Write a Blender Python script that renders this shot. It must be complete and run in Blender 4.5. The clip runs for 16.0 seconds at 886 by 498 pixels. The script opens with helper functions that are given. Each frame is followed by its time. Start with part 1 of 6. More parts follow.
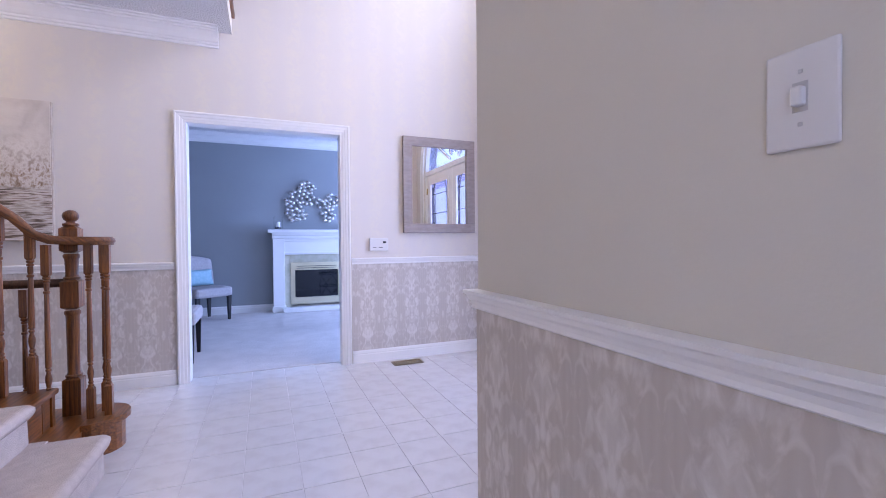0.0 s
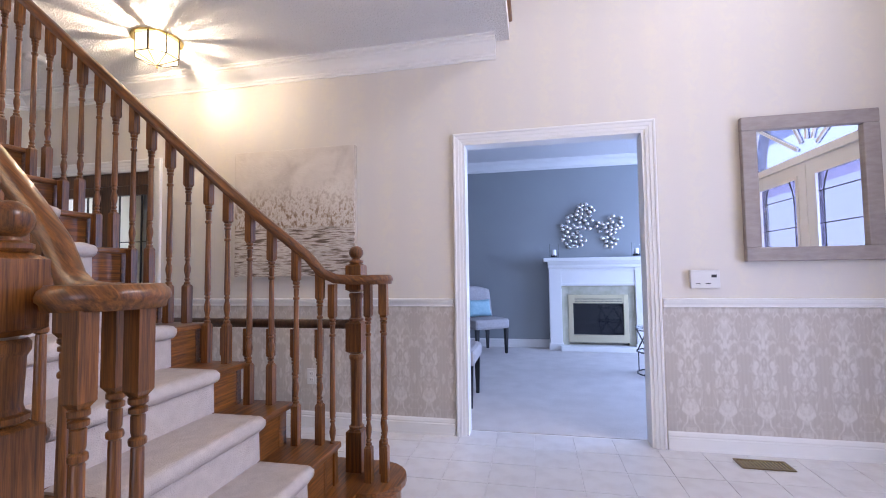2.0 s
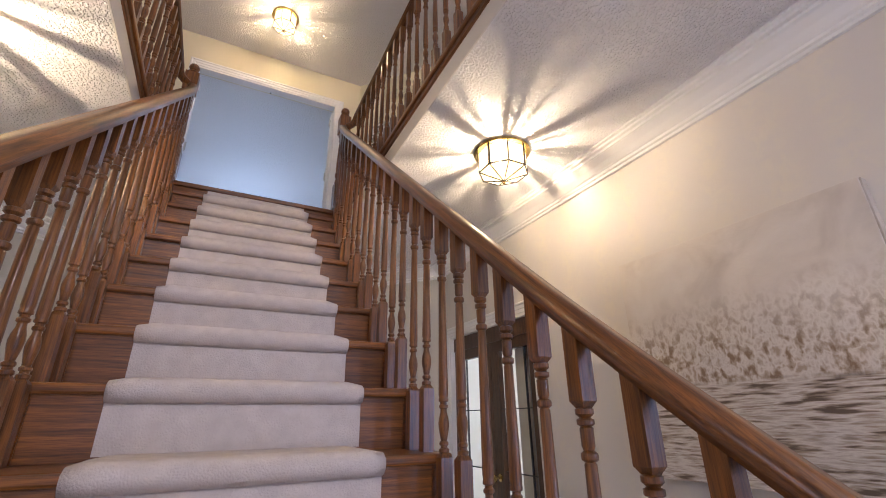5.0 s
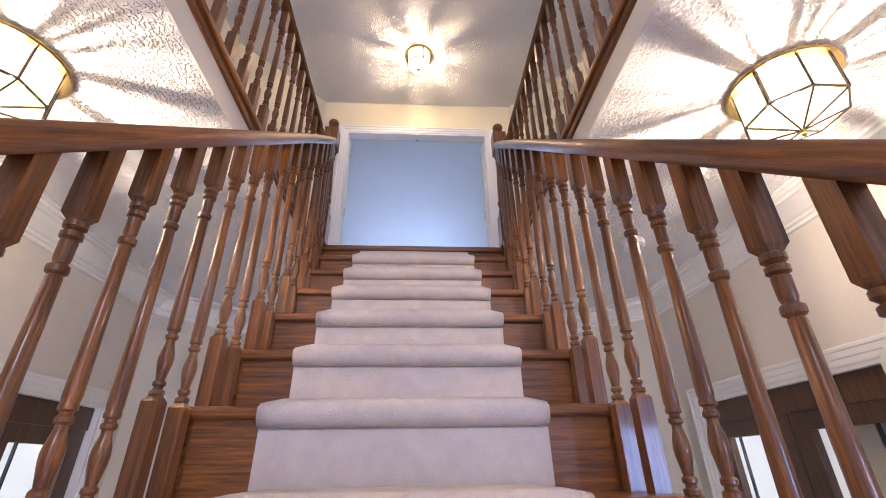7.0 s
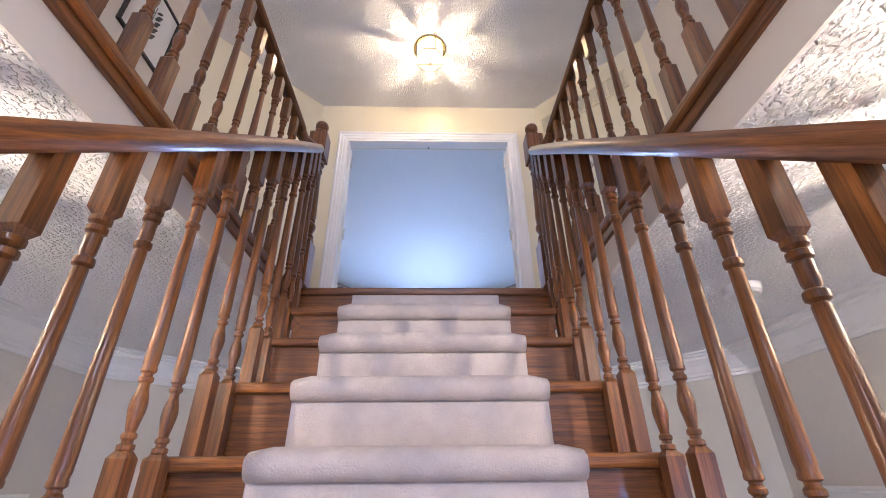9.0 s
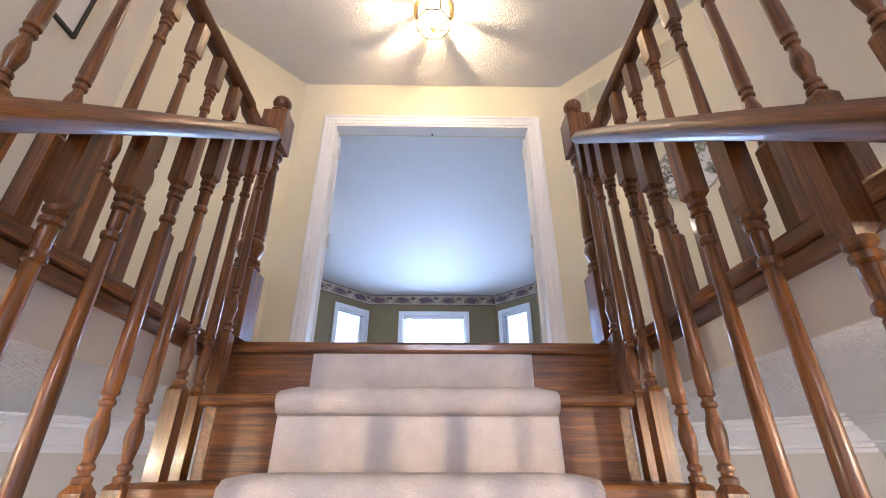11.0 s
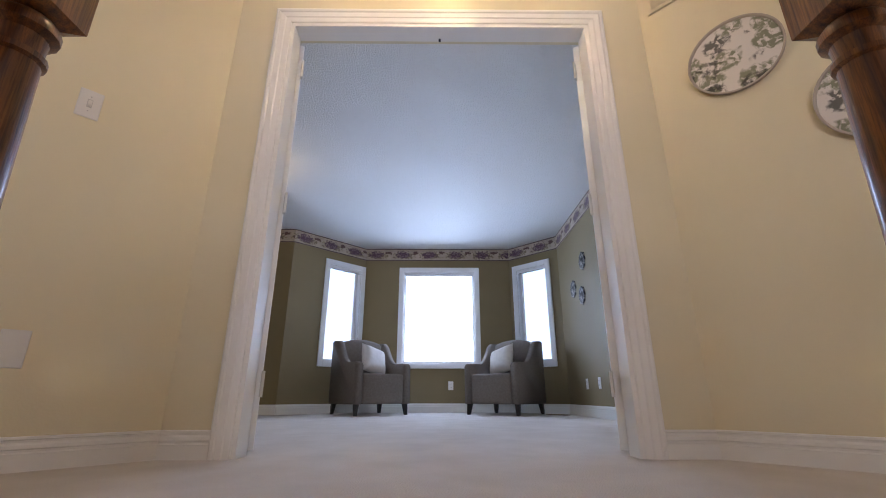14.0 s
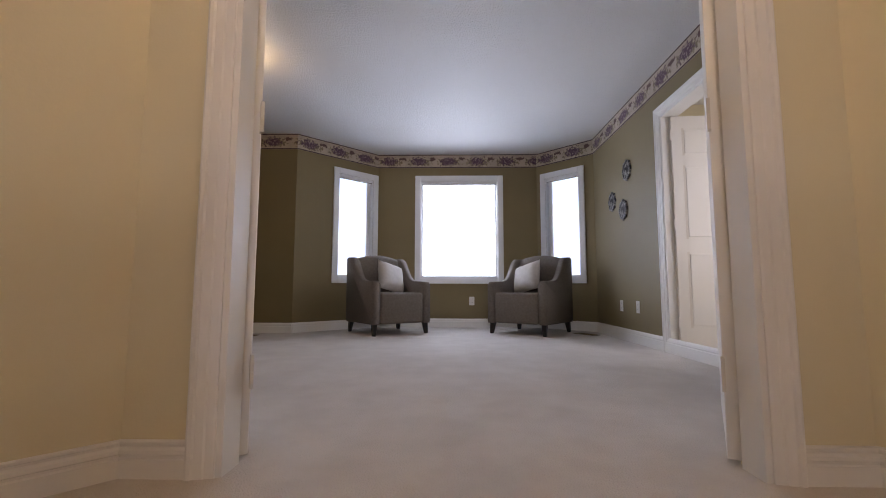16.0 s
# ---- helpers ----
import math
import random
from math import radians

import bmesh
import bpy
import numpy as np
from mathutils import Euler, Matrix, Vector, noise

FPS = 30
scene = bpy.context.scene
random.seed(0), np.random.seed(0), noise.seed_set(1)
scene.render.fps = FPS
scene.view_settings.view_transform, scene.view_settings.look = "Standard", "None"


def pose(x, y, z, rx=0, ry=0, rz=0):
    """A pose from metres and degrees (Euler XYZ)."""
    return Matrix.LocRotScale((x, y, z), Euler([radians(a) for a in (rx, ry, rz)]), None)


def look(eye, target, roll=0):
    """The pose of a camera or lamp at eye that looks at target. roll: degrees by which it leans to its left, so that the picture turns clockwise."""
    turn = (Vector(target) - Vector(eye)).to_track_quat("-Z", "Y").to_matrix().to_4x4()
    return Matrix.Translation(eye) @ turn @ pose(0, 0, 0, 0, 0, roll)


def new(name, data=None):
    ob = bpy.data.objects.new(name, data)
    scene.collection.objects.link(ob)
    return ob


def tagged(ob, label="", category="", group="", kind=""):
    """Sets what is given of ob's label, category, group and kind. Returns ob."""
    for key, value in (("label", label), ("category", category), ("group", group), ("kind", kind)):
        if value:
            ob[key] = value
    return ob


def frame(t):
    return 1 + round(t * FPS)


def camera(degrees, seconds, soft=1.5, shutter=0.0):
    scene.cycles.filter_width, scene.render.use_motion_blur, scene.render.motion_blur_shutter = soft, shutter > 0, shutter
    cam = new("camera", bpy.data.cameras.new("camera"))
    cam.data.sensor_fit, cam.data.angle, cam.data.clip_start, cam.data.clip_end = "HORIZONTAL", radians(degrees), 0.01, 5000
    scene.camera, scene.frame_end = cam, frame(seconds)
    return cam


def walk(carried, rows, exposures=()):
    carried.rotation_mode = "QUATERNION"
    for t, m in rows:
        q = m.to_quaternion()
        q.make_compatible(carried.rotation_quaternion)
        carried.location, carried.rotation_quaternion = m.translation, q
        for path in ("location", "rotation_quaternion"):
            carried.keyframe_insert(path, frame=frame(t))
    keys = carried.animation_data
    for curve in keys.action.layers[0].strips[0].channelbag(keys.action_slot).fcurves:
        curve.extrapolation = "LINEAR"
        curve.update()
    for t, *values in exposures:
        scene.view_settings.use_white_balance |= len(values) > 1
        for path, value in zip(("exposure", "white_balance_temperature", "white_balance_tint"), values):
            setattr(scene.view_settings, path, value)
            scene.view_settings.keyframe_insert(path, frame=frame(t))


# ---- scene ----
cam = camera(91.0, 16.0, 1.0)
PATH = [
    (0, (0.09, 0.133, 1.083), (0.85, 1.983, 1.05), -0.5),
    (0.5, (0.062, 0.317, 1.075), (0.517, 2.264, 1.04), -0.5),
    (1, (0.046, 0.502, 1.077), (0.174, 2.498, 1.065), -0.4),
    (1.5, (0.024, 0.755, 1.112), (-0.091, 2.751, 1.133), -0.7),
    (2, (0.004, 0.995, 1.141), (-0.401, 2.951, 1.24), -0.8),
    (2.5, (-0.088, 1.262, 1.166), (-0.744, 3.142, 1.354), -0.7),
    (3, (-0.178, 1.505, 1.191), (-1.057, 3.278, 1.481), -1.0),
    (3.5, (-0.268, 1.742, 1.232), (-1.407, 3.335, 1.638), -1.2),
    (4, (-0.428, 1.934, 1.278), (-1.787, 3.306, 1.797), -1.1),
    (4.5, (-0.606, 2.061, 1.322), (-2.117, 3.206, 1.959), -0.8),
    (5, (-0.786, 2.197, 1.361), (-2.443, 3.05, 2.088), -0.8),
    (5.2, (-0.859, 2.234, 1.377), (-2.564, 2.948, 2.142), -1.0),
    (7.3, (-1.638, 2.318, 1.768), (-3.415, 2.403, 2.682), -0.6),
    (7.5, (-1.685, 2.315, 1.824), (-3.459, 2.386, 2.745), -0.4),
    (8, (-1.832, 2.327, 1.911), (-3.602, 2.392, 2.839), -0.5),
    (8.5, (-1.957, 2.34, 2.033), (-3.724, 2.4, 2.97), -0.6),
    (9, (-2.107, 2.32, 2.137), (-3.871, 2.373, 3.078), -0.6),
    (9.2, (-2.152, 2.318, 2.176), (-3.916, 2.369, 3.119), -0.6),
    (11.3, (-2.692, 2.341, 2.644), (-4.482, 2.364, 3.536), 0.1),
    (11.5, (-2.735, 2.343, 2.688), (-4.526, 2.365, 3.579), 0.1),
    (12, (-2.879, 2.32, 2.762), (-4.676, 2.337, 3.64), 0.1),
    (12.5, (-3.005, 2.309, 2.854), (-4.82, 2.326, 3.694), 0.1),
    (13, (-3.152, 2.315, 2.958), (-4.993, 2.329, 3.74), 0.0),
    (13.5, (-3.314, 2.305, 3.025), (-5.181, 2.322, 3.743), 0.1),
    (14, (-3.448, 2.293, 3.125), (-5.342, 2.308, 3.766), 0.0),
    (14.5, (-3.603, 2.284, 3.213), (-5.526, 2.295, 3.764), 0.1),
    (15, (-3.73, 2.264, 3.28), (-5.679, 2.254, 3.73), 0.1),
    (15.5, (-3.832, 2.216, 3.363), (-5.805, 2.192, 3.686), 0.2),
    (16, (-3.946, 2.189, 3.417), (-5.937, 2.147, 3.604), 0.1),
]
EXPOSURES = [(0.0, 0.03, 5850, 31), (1.0, -0.02, 6100, 29), (2.5, 0.0, 6550, 24), (3.5, -0.08, 6800, 25), (5.0, -0.28, 6850, 25), (7.5, 0.18, 6150, 30), (9.0, 0.24, 5950, 26), (11.5, 0.50, 6650, 23), (12.5, 0.56, 7050, 25), (13.5, 0.24, 7100, 24), (14.0, -0.04, 7100, 24), (14.5, -0.32, 7350, 22), (15.0, -0.42, 7550, 22), (15.5, -0.38, 8300, 27), (16.0, -0.36, 8900, 30)]
walk(cam, [(t, look(eye, target, roll)) for t, eye, target, roll in PATH], EXPOSURES)

# ---- sizes of the house ----
RISE, RUN, STEPS = 0.182, 0.2165, 16
UP = RISE * STEPS            # upper floor
MID = 2.295                  # the stair's axis
RIGHT, LEFT = 4.02, 0.58     # hall walls
BACK = -5.16                 # wall of the upper double door
SOFFIT, TOP = 2.758, 5.31     # ceilings
FRONT = 2.36                 # wall of the front door
BAY_X = -9.92               # middle wall of the bedroom bay
SLAB_END = -0.13             # where the upper gallery stops


def nose_x(k):
    return -3.672 + (15 - k) * RUN


# ---- world and lights ----
world = bpy.data.worlds.new("sky")
scene.world = world
world.use_nodes = True
sky = world.node_tree.nodes.new("ShaderNodeTexSky")
sky.sky_type, sky.sun_disc = "NISHITA", False
sky.sun_elevation, sky.sun_rotation = radians(35), radians(200)
world.node_tree.links.new(sky.outputs[0], world.node_tree.nodes["Background"].inputs[0])
world.node_tree.nodes["Background"].inputs[1].default_value = 0.10


def area_lamp(name, place, aim, size_x, size_y, watts, colour):
    data = bpy.data.lights.new(name, "AREA")
    data.shape, data.size, data.size_y, data.energy, data.color = "RECTANGLE", size_x, size_y, watts, colour
    ob = new(name, data)
    ob.matrix_world = look(place, aim)
    return ob


def bulb_lamp(name, place, watts, radius=0.02, colour=(1.0, 0.80, 0.52)):
    data = bpy.data.lights.new(name, "POINT")
    data.energy, data.shadow_soft_size, data.color = watts, radius, colour
    ob = new(name, data)
    ob.location = place
    return ob


DAY = (0.62, 0.74, 1.0)
area_lamp("daylight_front_door", (FRONT + 0.35, 2.56, 1.25), (0, 2.56, 1.15), 3.0, 2.5, 212, DAY)
area_lamp("daylight_front_fan", (FRONT + 0.35, 2.56, 2.85), (0, 2.56, 2.4), 3.0, 1.2, 66, DAY)
area_lamp("daylight_foyer_window", (FRONT + 0.25, 2.56, 4.3), (-1, 2.56, 3.0), 1.6, 1.1, 95, (0.8, 0.88, 1.0))
area_lamp("daylight_living_window", (3.96, 6.0, 1.5), (0.5, 6.0, 1.2), 2.1, 1.5, 235, (0.36, 0.56, 1.0))
# added fill inside the side room, which has no window; lifts near wall and lower steps
area_lamp("study_fill", (-0.9, -1.55, 1.5), (0.0, 1.5, 1.1), 3.2, 2.2, 78, DAY)
area_lamp("daylight_bay_middle", (BAY_X - 0.50, 2.285, 4.25), (-6, 2.285, 2.9), 1.9, 2.4, 185, (0.43, 0.66, 1.0))
area_lamp("daylight_bay_side", (-9.96, 0.61, 4.3), (-8.4, 2.17, 3.7), 1.5, 2.0, 100, (0.46, 0.69, 0.98))
area_lamp("daylight_bay_side", (-10.0, 3.98, 4.3), (-8.5, 2.5, 3.6), 1.5, 2.0, 100, (0.46, 0.69, 0.98))
# two added fills, out of view behind the glazed doors, that brighten the hall
area_lamp("kitchen_fill", (-3.75, 5.3, 2.6), (-4.0, 4.3, 0.6), 0.5, 0.9, 108, (0.62, 0.80, 1.0))
area_lamp("family_room_fill", (-3.75, -0.7, 2.6), (-4.0, 0.3, 0.6), 0.5, 0.9, 108, (0.62, 0.80, 1.0))
WARM = (1.0, 0.87, 0.60)
bulb_lamp("bulb_hall_right", (-2.49, 3.457, SOFFIT - 0.155), 47, 0.014, WARM)
bulb_lamp("bulb_hall_left", (-2.49, 1.133, SOFFIT - 0.155), 47, 0.014, WARM)
bulb_lamp("bulb_landing", (-4.52, 2.30, TOP - 0.148), 35, 0.014, (1.0, 0.79, 0.47))
bulb_lamp("bulb_foyer", (1.02, 2.42, 2.78), 14, 0.05, WARM)
# added fill in the windowless next room, to brighten the open door leaf
area_lamp("next_room_fill", (-6.35, 5.0, 4.2), (-8.0, 4.5, 4.0), 1.0, 1.2, 19, (0.65, 0.8, 1.0))
bulb_lamp("bulb_bedroom", (-7.2, 0.46, TOP - 0.11), 9, 0.05, WARM)


# ---- materials ----
def shade(name, colour, rough=0.5, metal=0.0, second=None, scale=6.0, stretch=(1, 1, 1), bump=0.0, bump_scale=80.0, deep=0.01, glow=None, glow_power=0.0, coat=0.0, blend=(0.35, 0.65)):
    """A plain surface: two colours mixed by noise, and a fine relief."""
    mat = bpy.data.materials.new(name)
    mat.use_nodes = True
    n, l = mat.node_tree.nodes, mat.node_tree.links
    b = n["Principled BSDF"]
    b.inputs["Roughness"].default_value, b.inputs["Metallic"].default_value = rough, metal
    b.inputs["Base Color"].default_value = (*colour, 1)
    b.inputs["Coat Weight"].default_value = coat
    where = n.new("ShaderNodeTexCoord")
    size = n.new("ShaderNodeMapping")
    size.inputs["Scale"].default_value = stretch
    l.new(where.outputs["Object"], size.inputs["Vector"])
    if second:
        grain = n.new("ShaderNodeTexNoise")
        grain.inputs["Scale"].default_value, grain.inputs["Detail"].default_value = scale, 6
        ramp = n.new("ShaderNodeValToRGB")
        ramp.color_ramp.elements[0].position, ramp.color_ramp.elements[1].position = blend
        ramp.color_ramp.elements[0].color, ramp.color_ramp.elements[1].color = (*colour, 1), (*second, 1)
        l.new(size.outputs[0], grain.inputs["Vector"])
        l.new(grain.outputs["Fac"], ramp.inputs[0])
        l.new(ramp.outputs[0], b.inputs["Base Color"])
    if bump:
        fine = n.new("ShaderNodeTexNoise")
        fine.inputs["Scale"].default_value, fine.inputs["Detail"].default_value = bump_scale, 3
        lift = n.new("ShaderNodeBump")
        lift.inputs["Strength"].default_value, lift.inputs["Distance"].default_value = bump, deep
        l.new(size.outputs[0], fine.inputs["Vector"])
        l.new(fine.outputs["Fac"], lift.inputs["Height"])
        l.new(lift.outputs[0], b.inputs["Normal"])
    if glow:
        b.inputs["Emission Color"].default_value, b.inputs["Emission Strength"].default_value = (*glow, 1), glow_power
    return mat


def oak(name, axis, tilt=0.0, dark=(0.072, 0.023, 0.006), light=(0.31, 0.108, 0.019)):
    """Stained oak with its grain along one axis of the object."""
    mat = bpy.data.materials.new(name)
    mat.use_nodes = True
    n, l = mat.node_tree.nodes, mat.node_tree.links
    b = n["Principled BSDF"]
    where, size, info = n.new("ShaderNodeTexCoord"), n.new("ShaderNodeMapping"), n.new("ShaderNodeObjectInfo")
    stretch = [75, 75, 75]
    stretch[axis] = 2.8
    size.inputs["Scale"].default_value = stretch
    shift = n.new("ShaderNodeVectorMath")
    shift.operation = "ADD"
    spread = n.new("ShaderNodeMath")
    spread.operation, spread.inputs[1].default_value = "MULTIPLY", 37.0
    l.new(info.outputs["Random"], spread.inputs[0])
    level_out = n.new("ShaderNodeMapping")
    level_out.inputs["Rotation"].default_value = (0, radians(tilt), 0)
    l.new(where.outputs["Object"], level_out.inputs["Vector"])
    l.new(level_out.outputs[0], shift.inputs[0])
    l.new(spread.outputs[0], shift.inputs[1])
    l.new(shift.outputs[0], size.inputs["Vector"])
    figure = n.new("ShaderNodeTexNoise")
    figure.inputs["Scale"].default_value, figure.inputs["Detail"].default_value, figure.inputs["Distortion"].default_value = 1.4, 6, 0.35
    ramp = n.new("ShaderNodeValToRGB")
    ramp.color_ramp.elements[0].position, ramp.color_ramp.elements[1].position = 0.28, 0.70
    ramp.color_ramp.elements[0].color, ramp.color_ramp.elements[1].color = (*dark, 1), (*light, 1)
    pores = n.new("ShaderNodeTexNoise")
    pores.inputs["Scale"].default_value, pores.inputs["Detail"].default_value = 7.0, 2
    dim = n.new("ShaderNodeMix")
    dim.data_type, dim.blend_type = "RGBA", "MULTIPLY"
    dim.inputs["Factor"].default_value = 0.45
    pore_ramp = n.new("ShaderNodeValToRGB")
    pore_ramp.color_ramp.elements[0].position, pore_ramp.color_ramp.elements[1].position = 0.40, 0.52
    pore_ramp.color_ramp.elements[0].color = (0.30, 0.22, 0.17, 1)
    l.new(size.outputs[0], figure.inputs["Vector"])
    l.new(size.outputs[0], pores.inputs["Vector"])
    l.new(figure.outputs["Fac"], ramp.inputs[0])
    l.new(pores.outputs["Fac"], pore_ramp.inputs[0])
    l.new(ramp.outputs[0], dim.inputs["A"])
    l.new(pore_ramp.outputs[0], dim.inputs["B"])
    tone = n.new("ShaderNodeHueSaturation")
    level = n.new("ShaderNodeMapRange")
    level.inputs["To Min"].default_value, level.inputs["To Max"].default_value = 0.82, 1.14
    l.new(info.outputs["Random"], level.inputs["Value"])
    l.new(level.outputs[0], tone.inputs["Value"])
    l.new(dim.outputs["Result"], tone.inputs["Color"])
    l.new(tone.outputs[0], b.inputs["Base Color"])
    lift = n.new("ShaderNodeBump")
    lift.inputs["Strength"].default_value, lift.inputs["Distance"].default_value = 0.12, 0.003
    l.new(pores.outputs["Fac"], lift.inputs["Height"])
    l.new(lift.outputs[0], b.inputs["Normal"])
    b.inputs["Roughness"].default_value, b.inputs["Coat Weight"].default_value, b.inputs["Coat Roughness"].default_value = 0.34, 0.42, 0.08
    return mat


def glass(name, tint=(1, 1, 1), rough=0.0):
    mat = bpy.data.materials.new(name)
    mat.use_nodes = True
    b = mat.node_tree.nodes["Principled BSDF"]
    b.inputs["Base Color"].default_value = (*tint, 1)
    b.inputs["Transmission Weight"].default_value, b.inputs["Roughness"].default_value, b.inputs["IOR"].default_value = 1.0, rough, 1.05
    return mat


def striped(name, base, stripe, pitch, patchy=0.5, rough=0.7, axis=0, bump=0.0):
    """Wallpaper: soft upright stripes broken up by a blotchy damask."""
    mat = bpy.data.materials.new(name)
    mat.use_nodes = True
    n, l = mat.node_tree.nodes, mat.node_tree.links
    b = n["Principled BSDF"]
    b.inputs["Roughness"].default_value = rough
    where = n.new("ShaderNodeTexCoord")
    band = n.new("ShaderNodeTexWave")
    band.wave_type, band.bands_direction = "BANDS", ("X", "Y")[axis]
    band.inputs["Scale"].default_value, band.inputs["Distortion"].default_value = 0.314 / pitch, 0.6
    band.inputs["Detail"].default_value, band.inputs["Detail Scale"].default_value = 2, 3
    spots = n.new("ShaderNodeTexNoise")
    spots.inputs["Scale"].default_value, spots.inputs["Detail"].default_value, spots.inputs["Distortion"].default_value = 17, 6, 0.9
    sharp = n.new("ShaderNodeMapRange")
    sharp.inputs["From Min"].default_value, sharp.inputs["From Max"].default_value = 0.40, 0.60
    l.new(where.outputs["Object"], band.inputs["Vector"])
    l.new(where.outputs["Object"], spots.inputs["Vector"])
    l.new(spots.outputs["Fac"], sharp.inputs["Value"])
    both = n.new("ShaderNodeMath")
    both.operation = "MULTIPLY"
    soft = n.new("ShaderNodeMapRange")
    soft.inputs["To Min"].default_value, soft.inputs["To Max"].default_value = 1 - patchy, 1.0
    l.new(sharp.outputs[0], soft.inputs["Value"])
    l.new(band.outputs["Fac"], both.inputs[0])
    l.new(soft.outputs[0], both.inputs[1])
    mix = n.new("ShaderNodeMix")
    mix.data_type = "RGBA"
    mix.inputs["A"].default_value, mix.inputs["B"].default_value = (*base, 1), (*stripe, 1)
    l.new(both.outputs[0], mix.inputs["Factor"])
    l.new(mix.outputs["Result"], b.inputs["Base Color"])
    if bump:
        lift = n.new("ShaderNodeBump")
        lift.inputs["Strength"].default_value, lift.inputs["Distance"].default_value = bump, 0.003
        l.new(both.outputs[0], lift.inputs["Height"])
        l.new(lift.outputs[0], b.inputs["Normal"])
    return mat


def damask(name, axis):
    """Wallpaper of upright mirrored damask motifs between plain pinstriped bands."""
    mat = bpy.data.materials.new(name)
    mat.use_nodes = True
    n, l = mat.node_tree.nodes, mat.node_tree.links
    b = n["Principled BSDF"]
    b.inputs["Roughness"].default_value = 0.55
    where, split, join = n.new("ShaderNodeTexCoord"), n.new("ShaderNodeSeparateXYZ"), n.new("ShaderNodeCombineXYZ")
    l.new(where.outputs["Object"], split.inputs[0])

    def maths(kind, a, c, d=None):
        m = n.new("ShaderNodeMath")
        m.operation = kind
        for socket, v in zip(m.inputs, (a, c, d)):
            if v is None:
                continue
            if isinstance(v, (int, float)):
                socket.default_value = v
            else:
                l.new(v, socket)
        return m.outputs[0]

    u, v = split.outputs[axis], split.outputs[2]
    across = maths("PINGPONG", u, 0.105)
    along = maths("MULTIPLY", v, 0.85)
    l.new(maths("MULTIPLY", across, 1.7), join.inputs[0])
    l.new(along, join.inputs[1])
    leaves = n.new("ShaderNodeTexNoise")
    leaves.inputs["Scale"].default_value, leaves.inputs["Detail"].default_value, leaves.inputs["Distortion"].default_value = 17, 5, 1.1
    l.new(join.outputs[0], leaves.inputs["Vector"])
    cloud = n.new("ShaderNodeTexNoise")
    cloud.inputs["Scale"].default_value, cloud.inputs["Detail"].default_value = 7, 3
    l.new(where.outputs["Object"], cloud.inputs["Vector"])
    lean = maths("MULTIPLY_ADD", across, -1.5, 0.08)
    mask = n.new("ShaderNodeMapRange")
    mask.inputs["From Min"].default_value, mask.inputs["From Max"].default_value = 0.42, 0.66
    l.new(maths("ADD", leaves.outputs["Fac"], maths("ADD", lean, maths("MULTIPLY", cloud.outputs["Fac"], 0.22))), mask.inputs["Value"])
    pin = maths("MULTIPLY", maths("PINGPONG", u, 0.011), 9.0)
    total = maths("ADD", maths("MULTIPLY", mask.outputs[0], 0.62), pin)
    mix = n.new("ShaderNodeMix")
    mix.data_type = "RGBA"
    mix.inputs["A"].default_value, mix.inputs["B"].default_value = (0.69, 0.64, 0.58, 1), (0.44, 0.375, 0.31, 1)
    l.new(total, mix.inputs["Factor"])
    l.new(mix.outputs["Result"], b.inputs["Base Color"])
    lift = n.new("ShaderNodeBump")
    lift.inputs["Strength"].default_value, lift.inputs["Distance"].default_value = 0.15, 0.002
    l.new(mask.outputs[0], lift.inputs["Height"])
    l.new(lift.outputs[0], b.inputs["Normal"])
    return mat


def stippled(name, colour, deep):
    """Knocked-down plaster: flat-topped specks over a finer grain."""
    mat = bpy.data.materials.new(name)
    mat.use_nodes = True
    n, l = mat.node_tree.nodes, mat.node_tree.links
    b = n["Principled BSDF"]
    b.inputs["Base Color"].default_value, b.inputs["Roughness"].default_value = (*colour, 1), 0.55
    where, specks, flat, grain, total = n.new("ShaderNodeTexCoord"), n.new("ShaderNodeTexNoise"), n.new("ShaderNodeMapRange"), n.new("ShaderNodeTexNoise"), n.new("ShaderNodeMath")
    specks.inputs["Scale"].default_value, specks.inputs["Detail"].default_value, specks.inputs["Distortion"].default_value = 88, 1.5, 0.25
    flat.interpolation_type = "SMOOTHSTEP"
    flat.inputs["From Min"].default_value, flat.inputs["From Max"].default_value = 0.44, 0.62
    grain.inputs["Scale"].default_value, grain.inputs["Detail"].default_value = 170, 2
    total.operation, total.inputs[1].default_value = "MULTIPLY_ADD", 0.15
    l.new(where.outputs["Object"], specks.inputs["Vector"])
    l.new(where.outputs["Object"], grain.inputs["Vector"])
    l.new(specks.outputs["Fac"], flat.inputs["Value"])
    l.new(grain.outputs["Fac"], total.inputs[0])
    l.new(flat.outputs[0], total.inputs[2])
    lift = n.new("ShaderNodeBump")
    lift.inputs["Strength"].default_value, lift.inputs["Distance"].default_value = 1.0, deep
    l.new(total.outputs[0], lift.inputs["Height"])
    l.new(lift.outputs[0], b.inputs["Normal"])
    return mat


CREAM = shade("cream_wall_paint", (0.76, 0.675, 0.48), 0.5, second=(0.735, 0.65, 0.45), scale=1.5, bump=0.05, bump_scale=120)
FOYER = striped("striped_foyer_wallpaper", (0.69, 0.635, 0.57), (0.72, 0.66, 0.56), 0.23, 0.85, 0.55)
HALL_GREY = shade("greige_wall_paint", (0.66, 0.615, 0.52), 0.55, second=(0.635, 0.59, 0.495), scale=1.2, bump=0.05, bump_scale=120)
DADO = damask("damask_wallpaper", 0)
DADO_SIDE = damask("damask_wallpaper_side", 1)
WHITE = shade("white_trim_paint", (0.84, 0.82, 0.78), 0.35, second=(0.81, 0.79, 0.75), scale=3)
